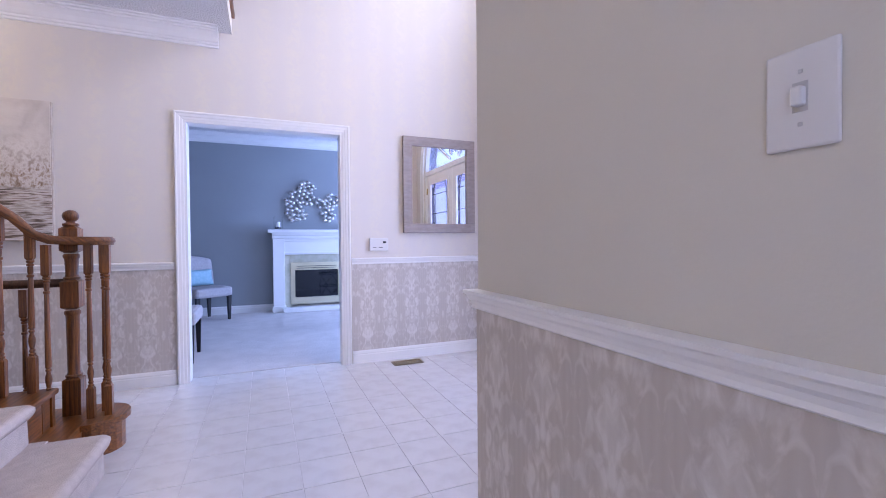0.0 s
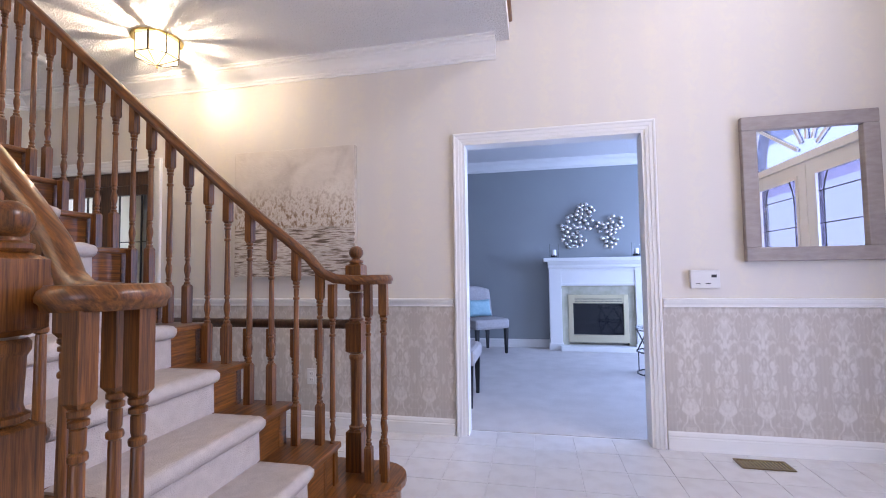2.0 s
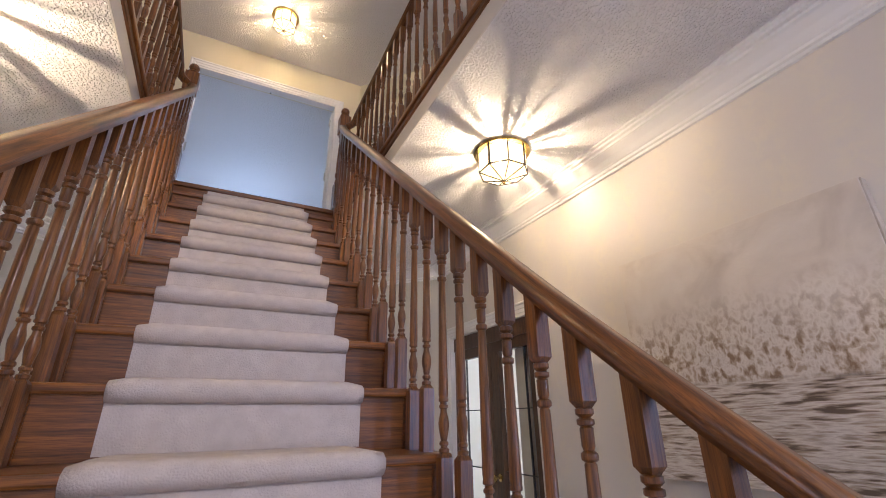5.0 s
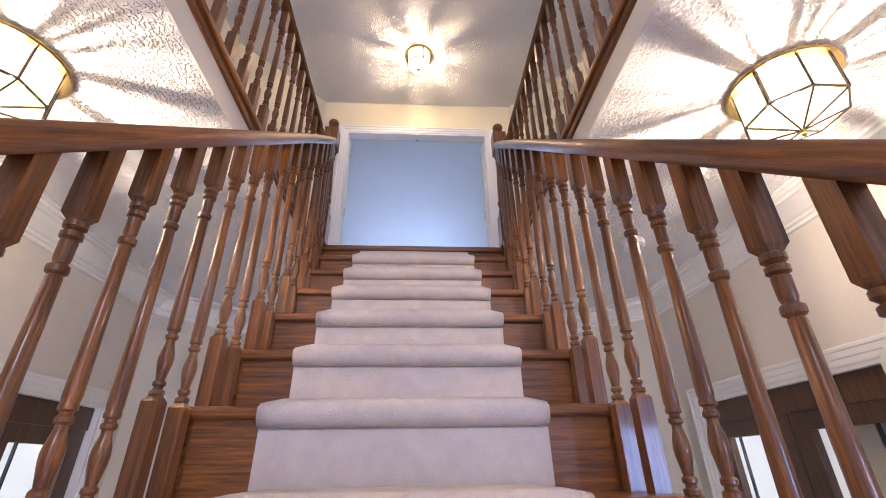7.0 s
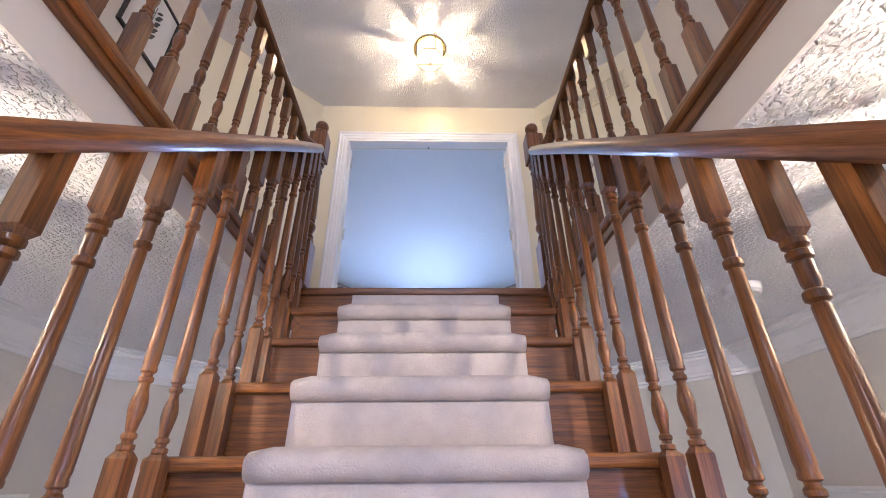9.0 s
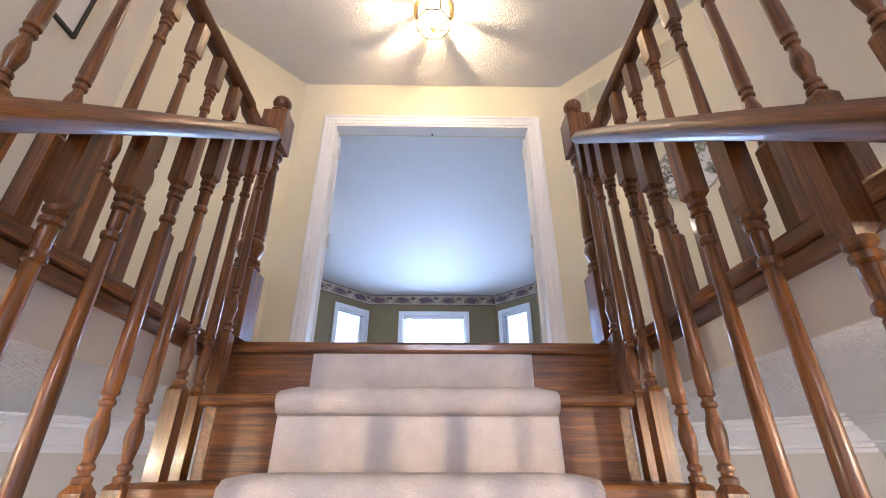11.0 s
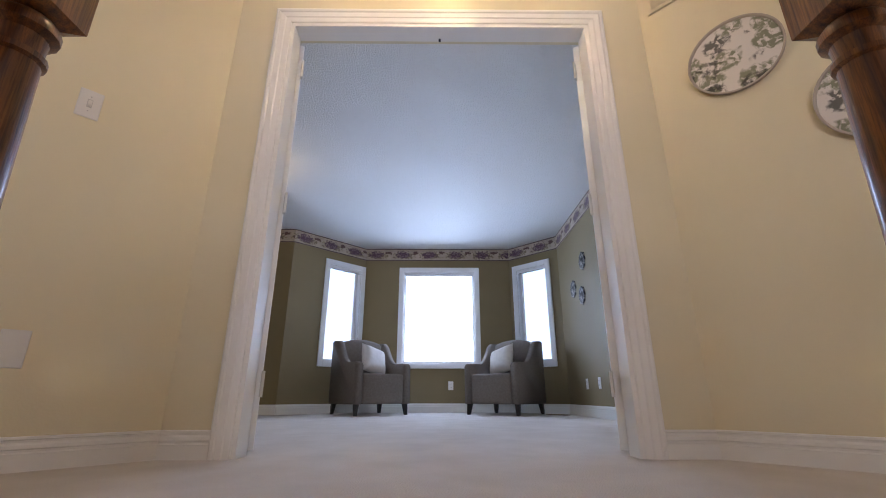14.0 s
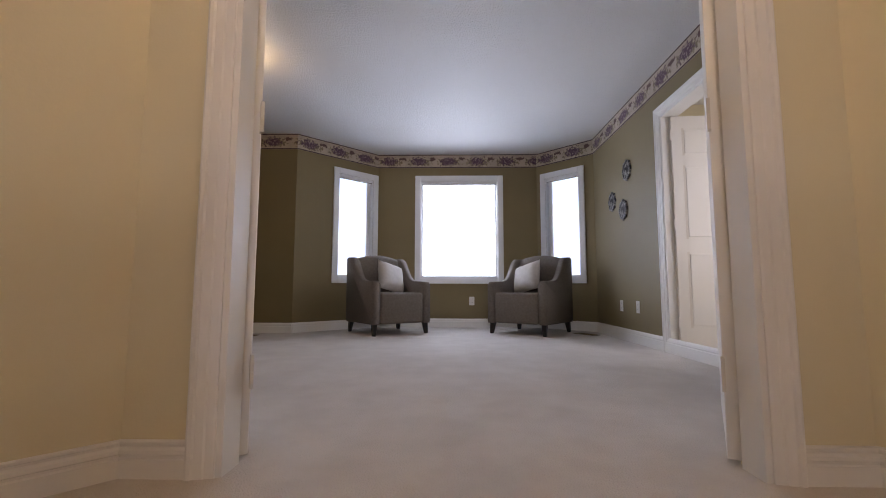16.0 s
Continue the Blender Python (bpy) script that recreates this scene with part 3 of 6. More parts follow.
# landing nosing and the last riser with its carpet
part("landing_nosing", boxes((-0.12, 0.0, -GAL - 0.01, GAL + 0.01, -0.03, 0.004), bevel=0.009), OAK_Y, stair, at=pose(LAND_X - 0.008, MID, UP))
part("riser", boxes((-0.022, 0, -GAL, GAL, -RISE, -0.03)), OAK_Y, stair, at=pose(LAND_X - 0.03, MID, UP))
part("carpet_runner", boxes((0, 0.012, -CARPET_HALF, CARPET_HALF, -RISE + 0.01, -0.031)), RUNNER, stair, at=pose(LAND_X - 0.03, MID, UP))
# starting step with two rounded ends
X1 = -0.60


def bullnose(grow, z0, z1, bevel=0.0):
    pts = []
    r, reach = 0.17 + grow, 0.68
    for s in (1, -1):
        for i in range(13):
            a = math.radians(90 - 180 * i / 12)
            pts.append((X1 - 0.17 + r * math.cos(a), MID + reach + r * math.sin(a)) if s > 0 else (X1 - 0.17 + r * math.cos(a), MID - reach + r * math.sin(a)))
    pts += [(X1 - 0.42, MID - reach - r), (X1 - 0.42, MID + reach + r)]
    bm = prism(pts, z0, z1)
    return bm


part("starting_tread", bullnose(0.0, RISE - 0.03, RISE), OAK_Y, stair, "rounded oak starting tread")
part("starting_riser", bullnose(-0.025, 0.0, RISE - 0.03), OAK_Y, stair)
part("carpet_runner", runner, None, stair, at=pose(X1 - 0.005, MID, RISE))
part("carpet_runner", boxes((nose_x(2) - WOOD_BACK - 0.012, X1 - 0.228, MID - CARPET_HALF, MID + CARPET_HALF, RISE + 0.002, RISE + OVER)), RUNNER, stair)
# saw-toothed side boards below the treads
for s in (-1, 1):
    bm = bmesh.new()
    y0, y1 = MID + s * (HALF - 0.03), MID + s * (HALF - 0.055)
    top = []
    for k in range(1, STEPS):
        x = nose_x(k) - WOOD_BACK - 0.02 if k > 1 else -0.82
        top += [(x, (k - 1) * RISE), (x, k * RISE - 0.028)]
    top += [(LAND_X - 0.045, 15 * RISE - 0.028), (LAND_X - 0.045, UP - 0.03)]
    low = [(LAND_X - 0.045, UP - 0.42), (-1.15, 0.0)]
    for y in (y0, y1):
        vs = [bm.verts.new((x, y, z)) for x, z in top + low]
        es = [bm.edges.new((vs[i], vs[(i + 1) % len(vs)])) for i in range(len(vs))]
        bmesh.ops.triangle_fill(bm, use_beauty=True, edges=es)
    bm.verts.ensure_lookup_table()
    k = len(top) + 2
    for i in range(k):
        j = (i + 1) % k
        bm.faces.new((bm.verts[i], bm.verts[j], bm.verts[k + j], bm.verts[k + i]))
    bmesh.ops.recalc_face_normals(bm, faces=bm.faces)
    part("stringer", bm, OAK_X, stair)
part("underside", sweep([(-1.3, MID, 0.05), (LAND_X - 0.03, MID, UP - 0.44)], [(-HALF + 0.06, 0), (HALF - 0.06, 0), (HALF - 0.06, 0.02), (-HALF + 0.06, 0.02)]), PLASTER, stair, "plain plastered underside")

# ---- balusters ----
TURN_PROFILE = [(r * 0.74, z * 0.74) for r, z in ((0.0165, 0.0), (0.0215, 0.004), (0.0215, 0.014), (0.014, 0.018), (0.014, 0.024), (0.019, 0.028), (0.019, 0.036), (0.013, 0.042), (0.0165, 0.06), (0.0215, 0.085), (0.0225, 0.10),
                (0.020, 0.118), (0.014, 0.138), (0.013, 0.15), (0.019, 0.155), (0.019, 0.163), (0.014, 0.168), (0.014, 0.174), (0.0205, 0.178), (0.0205, 0.186), (0.0185, 0.19))]


def turned(length):
    """The turned length of a baluster: vase below, long taper, ring and collar above."""
    top = length
    prof = list(TURN_PROFILE)
    prof += [(0.0152, 0.15), (0.0118, top - 0.090), (0.0100, top - 0.087), (0.0158, top - 0.083), (0.0166, top - 0.078), (0.0158, top - 0.073), (0.0102, top - 0.069), (0.0128, top - 0.062), (0.0132, top - 0.034), (0.0104, top - 0.031), (0.0168, top - 0.028), (0.0168, top - 0.020), (0.0106, top - 0.017), (0.0180, top - 0.011), (0.0180, top - 0.003), (0.0120, top)]
    return [(rad * 0.9, z) for rad, z in prof]


SQ = 0.0166
TURN_LEN = 0.49


def square_length(bm, z0, z1, chamfer_low, chamfer_high, rake=0.0, s=SQ):
    """A square length of wood; a raked end lets it meet the handrail."""
    c = s * 0.55
    levels = []
    if chamfer_low:
        levels += [(c, z0, 0), (s, z0 + 0.012, 0)]
    else:
        levels += [(s, z0, 0)]
    if chamfer_high:
        levels += [(s, z1 - 0.012, 0), (c, z1, 0)]
    else:
        levels += [(s, z1, rake)]
    rings = [[bm.verts.new((x * w, y * w, z - rk * x * w)) for x, y in ((-1, -1), (1, -1), (1, 1), (-1, 1))] for w, z, rk in levels]
    for a, b in zip(rings, rings[1:]):
        for i in range(4):
            bm.faces.new((a[i], a[(i + 1) % 4], b[(i + 1) % 4], b[i]))
    bm.faces.new(rings[0][::-1]), bm.faces.new(rings[-1])


BALUSTERS = {}


def baluster_mesh(height, low, rake, head=None):
    """Square foot, turned middle, square head up to the handrail."""
    key = (round(height, 2), round(low, 3), round(rake, 3), head)
    if key not in BALUSTERS:
        bm = bmesh.new()
        square_length(bm, 0, low, False, True)
        turn = height - low - head if head else TURN_LEN if height > 0.72 else height - low - 0.14
        lathe([(r, low - 0.002 + z) for r, z in turned(turn)], 10, bm)
        square_length(bm, low + turn - 0.004, height, True, False, rake)
        bmesh.ops.recalc_face_normals(bm, faces=bm.faces)
        BALUSTERS[key] = mesh_of("baluster", bm, OAK_Z)
    return BALUSTERS[key]


HANDRAIL = [(s_ * 0.92, u_ * 0.74) for s_, u_ in ((0.0, 0.0), (0.018, 0.0), (0.021, -0.006), (0.027, -0.012), (0.031, -0.026), (0.030, -0.036), (0.024, -0.043), (0.022, -0.058), (-0.022, -0.058), (-0.024, -0.043), (-0.030, -0.036), (-0.031, -0.026), (-0.027, -0.012), (-0.021, -0.006), (-0.018, 0.0))]
SLOPE = RISE / RUN


def rail_top(x):
    return 1.29 + SLOPE * (-1.07 - x) + 0.03 * max(0.0, min(1.6, -1.5 - x))


def bow(x):
    """How far the balustrade stands from the axis: it opens out a little towards both ends."""
    u = max(0.0, min(1.0, (-3.2 - x) / 0.7))
    v = max(0.0, min(1.0, (x + 1.45) / 0.60))
    return 0.487 + 0.075 * u * u + 0.105 * v * v


NEWEL_TURN = [(0.034, 0.0), (0.043, 0.006), (0.043, 0.02), (0.030, 0.026), (0.030, 0.034), (0.040, 0.04), (0.040, 0.052), (0.029, 0.06), (0.036, 0.085), (0.044, 0.115), (0.045, 0.135), (0.038, 0.155), (0.030, 0.17), (0.038, 0.176), (0.038, 0.19), (0.034, 0.195)]
NEWEL_TURN = [(r, z * 0.66) for r, z in NEWEL_TURN]


def newel(parent, at, blocks, s=0.045):
    """A turned post: blocks are (low, high) of its square lengths; a ball on top."""
    bm = bmesh.new()
    for i, (a, b) in enumerate(blocks):
        square_length(bm, a, b, i > 0, True, 0.0, s)
        if i + 1 < len(blocks):
            gap = blocks[i + 1][0] - b
            prof = [(r * s / 0.045, z) for r, z in NEWEL_TURN if z < gap * 0.6]
            last = prof[-1][1]
            prof += [(0.040 * s / 0.045, last + 0.01), (0.031 * s / 0.045, gap - 0.07), (0.036 * s / 0.045, gap - 0.066), (0.036 * s / 0.045, gap - 0.058), (0.029 * s / 0.045, gap - 0.054), (0.031 * s / 0.045, gap - 0.03), (0.041 * s / 0.045, gap - 0.022), (0.041 * s / 0.045, gap - 0.01), (0.033 * s / 0.045, gap)]
            if s < 0.045:
                prof = [(0.030, 0.0), (0.037, 0.005), (0.037, 0.014), (0.030, 0.018), (0.027, 0.03), (0.030, gap - 0.03), (0.036, gap - 0.02), (0.036, gap - 0.008), (0.030, gap)]
            lathe([(r, b - 0.004 + z) for r, z in prof], 16, bm)
    top = blocks[-1][1]
    lathe([(0.030, 0), (0.036, 0.006), (0.036, 0.014), (0.020, 0.02), (0.018, 0.026), (0.026, 0.03)], 16, bm, (0, 0, top))
    bmesh.ops.recalc_face_normals(bm, faces=bm.faces)
    post = part("newel_post", bm, OAK_Z, parent, at=pose(*at))
    part("ball_finial", ball(bmesh.new(), (0, 0, top + 0.055), 0.036, 16, (1, 1, 0.92)), OAK_Z, post, "round oak finial")
    return post


for s, name in ((1, "right"), (-1, "left")):
    rail = thing("stair_balustrade", "turned oak stair balustrade with a polished handrail", "balustrade", "stair balustrades")
    # handrail: level volute, easing, rake, rise into the top newel
    path = []
    vx, vr = -0.745, 0.070
    vy = MID + s * (0.585 + vr)
    z0 = 1.125
    for i in range(15):
        a = math.radians(200 - 290 * i / 14)
        path.append((vx + vr * math.cos(a), vy + s * vr * math.sin(a), z0))
    for x, lift in ((-0.82, 0.0), (-0.89, 0.006), (-0.94, 0.030)):
        path.append((x, MID + s * bow(x), z0 + lift))
    x = -1.0
    while x > -3.75:
        path.append((x, MID + s * bow(x), rail_top(x)))
        x -= 0.09
    path += [(-3.80, MID + s * bow(-3.80), rail_top(-3.80) + 0.0), (-3.87, MID + s * bow(-3.90), rail_top(-3.86))]
    part("handrail", sweep(path, HANDRAIL, smooth=True), OAK_RAIL, rail, "polished oak handrail ending in a curl")
    for k in range(2, STEPS):
        for j, low in ((0, 0.185), (1, 0.185)):
            back = 0.083 + 0.0102 * max(0, k - 10)
            x = nose_x(k) - WOOD_BACK - back - j * (RUN / 2 - 0.004)
            if k == STEPS - 1 and j:
                continue
            height = rail_top(x) - 0.050 - k * RISE
            b = part("baluster", baluster_mesh(height, low, SLOPE, 0.135), None, rail, at=pose(x, MID + s * bow(x), k * RISE))
    for x, y in ((-0.684, 0.646), (-0.718, 0.722), (-0.909, 0.575), (-0.755, 0.626)):
        z = z0 - 0.040
        part("baluster", baluster_mesh(z - RISE, 0.165, 0.0, 0.155), None, rail, at=pose(x, MID + s * y, RISE))
    newel(rail, (-0.86, MID + s * 0.735, RISE), [(0, 0.20), (0.56, 0.72), (0.86, 1.00)], 0.040)
    newel(rail, (LAND_X + 0.003, MID + s * 0.580, UP), [(0, 0.235), (0.715, 0.90)])
    # gallery rail along the stairwell and across the open end
    gal = thing("gallery_balustrade", "turned oak balustrade along the upper gallery", "balustrade", "gallery balustrades")
    gy = MID + s * (GAL + 0.018)
    G_TOP = UP + 0.868
    end_y = RIGHT if s > 0 else LEFT
    gpath = [(LAND_X - 0.02, gy - s * 0.08, UP + 0.805), (LAND_X + 0.035, gy - s * 0.055, UP + 0.805), (LAND_X + 0.058, gy - s * 0.025, UP + 0.822), (LAND_X + 0.078, gy - s * 0.006, UP + 0.85), (LAND_X + 0.105, gy, G_TOP), (LAND_X + 0.2, gy, G_TOP), (SLAB_END - 0.04, gy, G_TOP), (SLAB_END - 0.04, end_y, G_TOP)]
    part("handrail", sweep(gpath, HANDRAIL, smooth=True), OAK_X, gal)
    part("nosing", boxes((LAND_X - 0.02, SLAB_END + 0.03, min(MID + s * (GAL - 0.03), MID + s * (GAL + 0.085)), max(MID + s * (GAL - 0.03), MID + s * (GAL + 0.085)), UP - 0.026, UP + 0.007), bevel=0.009), OAK_X, gal)
    part("cove", boxes((LAND_X - 0.02, SLAB_END + 0.01, min(MID + s * (GAL - 0.018), MID + s * GAL), max(MID + s * (GAL - 0.018), MID + s * GAL), UP - 0.058, UP - 0.026), bevel=0.004), OAK_X, gal)
    part("nosing", boxes((SLAB_END - 0.07, SLAB_END + 0.03, min(MID + s * (GAL + 0.07), end_y), max(MID + s * (GAL + 0.07), end_y), UP - 0.03, UP + 0.012), bevel=0.009), OAK_Y, gal)
    x = LAND_X + 0.205
    while x < SLAB_END - 0.1:
        h = (G_TOP if x > LAND_X + 0.2 else G_TOP - 0.01) - 0.052 - UP - 0.012
        part("baluster", baluster_mesh(h, 0.19, 0.0), None, gal, at=pose(x, gy, UP + 0.012))
        x += 0.119
    y = gy + s * 0.12
    while s * (end_y - y) > 0.05:
        part("baluster", baluster_mesh(G_TOP - 0.064 - UP, 0.19, 0.0), None, gal, at=pose(SLAB_END - 0.04, y, UP + 0.012))
        y += s * 0.122
    # guard beside the way down to the basement
    guard = thing("basement_guard", "low level oak guard rail beside the basement stair", "balustrade", "basement guards")
    by = MID + s * 0.735
    hpath = [(-0.89, by, 0.905), (-0.95, by, 0.905), (-2.9, by, 0.905)]
    part("handrail", sweep(hpath, HANDRAIL, smooth=True), OAK_DARK, guard, "dark oak level handrail")
    part("curb", boxes((-2.9, -0.92, by - 0.04, by + 0.04, 0.0, 0.05), bevel=0.008), OAK_DARK, guard)
    x = -1.06
    while x > -2.85:
        part("baluster", baluster_mesh(0.805, 0.17, 0.0), None, guard, at=pose(x, by, 0.05))
        x -= 0.135

# ---- upper bedroom ----
BURGUNDY = shade("dark_burgundy_print", (0.05, 0.02, 0.025), 0.6, second=(0.08, 0.03, 0.035), scale=20)


def flowers(name, ground, bloom, leaf, stretch, low=0.30, high=0.42):
    """Printed flowers: clustered blots of two colours on a pale ground."""
    mat = bpy.data.materials.new(name)
    mat.use_nodes = True
    n, l = mat.node_tree.nodes, mat.node_tree.links
    b = n["Principled BSDF"]
    b.inputs["Roughness"].default_value = 0.55
    where, size = n.new("ShaderNodeTexCoord"), n.new("ShaderNodeMapping")
    size.inputs["Scale"].default_value = stretch
    l.new(where.outputs["Object"], size.inputs["Vector"])
    wobble = n.new("ShaderNodeTexNoise")
    wobble.inputs["Scale"].default_value, wobble.inputs["Detail"].default_value = 3.0, 5
    add = n.new("ShaderNodeVectorMath")
    add.operation = "MULTIPLY_ADD"
    add.inputs[1].default_value = (0.55, 0.55, 0.55)
    l.new(size.outputs[0], wobble.inputs["Vector"])
    l.new(wobble.outputs["Color"], add.inputs[0])
    l.new(size.outputs[0], add.inputs[2])
    last = None
    for colour, shift, lo, hi in ((leaf, 0.0, low * 1.1, high * 1.1), (bloom, 3.7, low, high)):
        move = n.new("ShaderNodeVectorMath")
        move.operation = "ADD"
        move.inputs[1].default_value = (shift, shift * 0.4, shift * 0.3)
        cell = n.new("ShaderNodeTexVoronoi")
        cell.inputs["Scale"].default_value, cell.inputs["Randomness"].default_value = 1.0, 0.6
        cut = n.new("ShaderNodeMapRange")
        cut.inputs["From Min"].default_value, cut.inputs["From Max"].default_value = lo, hi
        cut.inputs["To Min"].default_value, cut.inputs["To Max"].default_value = 0.85, 0.0
        petals = n.new("ShaderNodeTexNoise")
        petals.inputs["Scale"].default_value, petals.inputs["Detail"].default_value = 5.0, 3
        tear = n.new("ShaderNodeMapRange")
        tear.inputs["From Min"].default_value, tear.inputs["From Max"].default_value = 0.40, 0.52
        both = n.new("ShaderNodeMath")
        both.operation = "MULTIPLY"
        mix = n.new("ShaderNodeMix")
        mix.data_type = "RGBA"
        mix.inputs["A"].default_value, mix.inputs["B"].default_value = (*ground, 1), (*colour, 1)
        l.new(add.outputs[0], move.inputs[0])
        l.new(move.outputs[0], cell.inputs["Vector"])
        l.new(move.outputs[0], petals.inputs["Vector"])
        l.new(cell.outputs["Distance"], cut.inputs["Value"])
        l.new(petals.outputs["Fac"], tear.inputs["Value"])
        l.new(cut.outputs[0], both.inputs[0])
        l.new(tear.outputs[0], both.inputs[1])
        l.new(both.outputs[0], mix.inputs["Factor"])
        if last:
            l.new(last.outputs["Result"], mix.inputs["A"])
        last = mix
    l.new(last.outputs["Result"], b.inputs["Base Color"])
    return mat


BX, BYL, BYR = BAY_X, 1.155, 3.365        # middle of the bay
BED_R, BED_L = 3.96, -2.2
BAY_L, BAY_R = -9.07, -9.32               # where the slanting walls end
FLOOR2 = UP
setting("floor_bedroom", prism([(BACK - T, BED_L), (BACK - T, BED_R), (BAY_R, BED_R), (BX, BYR), (BX, BYL), (BAY_L, 0.31), (BAY_L, BED_L)], UP - 0.13, UP), CARPET, "pale cut-pile bedroom carpet", "floor")
setting("floor_door_strip", boxes((BACK - T, BACK, UD_L, UD_R, UP - 0.13, UP)), CARPET, "carpet in the bedroom doorway", "floor")
setting("ceiling_bedroom", prism([(BACK - T, BED_L), (BACK - T, BED_R + 0.1), (BAY_R, BED_R + 0.1), (BX - 0.1, BYR), (BX - 0.1, BYL), (BAY_L - 0.1, 0.31), (BAY_L - 0.1, BED_L)], TOP, TOP + 0.1), UPPER_STIPPLE, "stippled white bedroom ceiling", "ceiling")
W_LOW, W_HIGH = UP + 0.665, UP + 2.018


def wall_between(name, p, q, label, holes=(), out=1):
    """A wall from p to q in plan, thickness on its outer side, with openings measured along it."""
    run = math.hypot(q[0] - p[0], q[1] - p[1])
    turn = math.degrees(math.atan2(q[1] - p[1], q[0] - p[0]))
    bm = wall_cut("x", 0, run, 0, 0.12 * out, UP, TOP, holes) if out > 0 else wall_cut("x", 0, run, -0.12, 0, UP, TOP, holes)
    ob = setting(name, bm, OLIVE, label, "wall")
    ob.matrix_world = pose(p[0], p[1], 0, 0, 0, turn)
    # wallpaper border below the ceiling
    b = setting("wallpaper_border", boxes((0, run, -0.004 if out > 0 else 0, 0 if out > 0 else 0.004, TOP - 0.19, TOP)), BORDER, "floral wallpaper border with violet roses on cream", "wallpaper border")
    b.matrix_world = pose(p[0], p[1], 0, 0, 0, turn)
    for z in (TOP - 0.19, TOP - 0.011):
        e = setting("border_edge", boxes((0, run, -0.006 if out > 0 else 0.004, -0.004 if out > 0 else 0.006, z, z + 0.012)), BURGUNDY, "dark edge line of the wallpaper border", "wallpaper border")
        e.matrix_world = pose(p[0], p[1], 0, 0, 0, turn)
    base = setting("baseboard", sweep([(0, 0, UP), (run, 0, UP)], [(abs(s_) if out > 0 else -abs(s_), u_) for s_, u_ in BASE]), WHITE, "white moulded bedroom baseboard", "trim")
    base.matrix_world = pose(p[0], p[1], 0, 0, 0, turn)
    return turn, run


def bouquets(name, ground, pitch, middle):
    """Printed border: a dense violet bouquet and a small sprig, repeated along x."""
    mat = bpy.data.materials.new(name)
    mat.use_nodes = True
    n, l = mat.node_tree.nodes, mat.node_tree.links
    b = n["Principled BSDF"]
    b.inputs["Roughness"].default_value = 0.6
    where, axes = n.new("ShaderNodeTexCoord"), n.new("ShaderNodeSeparateXYZ")
    l.new(where.outputs["Object"], axes.inputs[0])

    def calc(kind, p, q=None):
        m = n.new("ShaderNodeMath")
        m.operation = kind
        for i, v in enumerate((p, q)):
            if isinstance(v, (int, float)):
                m.inputs[i].default_value = v
            elif v is not None:
                l.new(v, m.inputs[i])
        return m.outputs[0]

    def noise(size, detail=3):
        m = n.new("ShaderNodeTexNoise")
        m.inputs["Scale"].default_value, m.inputs["Detail"].default_value = size, detail
        l.new(where.outputs["Object"], m.inputs["Vector"])
        return m.outputs["Fac"]

    u = calc("FRACT", calc("DIVIDE", axes.outputs[0], pitch))
    v = calc("SUBTRACT", axes.outputs[2], middle)
    ragged = calc("MULTIPLY", calc("SUBTRACT", noise(38), 0.5), 2.6)

    def blot(centre, wide, high, level):
        du = calc("DIVIDE", calc("SUBTRACT", u, centre), wide)
        dv = calc("DIVIDE", calc("SUBTRACT", v, level), high)
        d = calc("SQRT", calc("ADD", calc("MULTIPLY", du, du), calc("MULTIPLY", dv, dv)))
        edge = n.new("ShaderNodeMapRange")
        edge.inputs["From Min"].default_value, edge.inputs["From Max"].default_value = 1.05, 0.75
        l.new(calc("ADD", d, ragged), edge.inputs["Value"])
        return edge.outputs[0]

    def over(below, colour, mask):
        mix = n.new("ShaderNodeMix")
        mix.data_type = "RGBA"
        l.new(mask, mix.inputs["Factor"])
        if isinstance(below, tuple):
            mix.inputs["A"].default_value = (*below, 1)
        else:
            l.new(below, mix.inputs["A"])
        mix.inputs["B"].default_value = (*colour, 1)
        return mix.outputs["Result"]

    def step(source, lo, hi):
        m = n.new("ShaderNodeMapRange")
        m.inputs["From Min"].default_value, m.inputs["From Max"].default_value = lo, hi
        l.new(source, m.inputs["Value"])
        return m.outputs[0]

    tint = over(ground, tuple(c * 0.84 for c in ground), step(noise(9), 0.4, 0.65))
    tint = over(tint, (0.20, 0.15, 0.09), blot(0.40, 0.40, 0.062, -0.006))
    core = blot(0.38, 0.27, 0.058, 0.0)
    tint = over(tint, (0.10, 0.045, 0.075), core)
    tint = over(tint, (0.34, 0.25, 0.25), calc("MULTIPLY", core, step(noise(55), 0.54, 0.62)))
    tint = over(tint, (0.12, 0.06, 0.05), blot(0.84, 0.13, 0.024, 0.035))
    l.new(tint, b.inputs["Base Color"])
    return mat


BORDER = bouquets("floral_border", (0.50, 0.40, 0.32), 0.41, TOP - 0.098)
wy0, wy1 = 1.75 - BYL, 2.82 - BYL
wall_between("wall_bay_middle", (BX, BYL), (BX, BYR), "olive wall of the bay below the window", [(wy0, wy1, W_LOW, W_HIGH)])
tl, rl = wall_between("wall_bay_left", (BAY_L, 0.31), (BX, BYL), "olive slanting bay wall with a narrow window", [(0.575, 1.115, W_LOW, W_HIGH)])
tr, rr = wall_between("wall_bay_right", (BX, BYR), (BAY_R, BED_R), "olive slanting bay wall with a narrow window", [(0.14, 0.64, W_LOW, W_HIGH)])
wall_between("wall_bedroom_west", (BAY_L, BED_L), (BAY_L, 0.31), "olive bedroom wall")
RD0, RD1 = -7.58, -6.80                   # door in the right wall
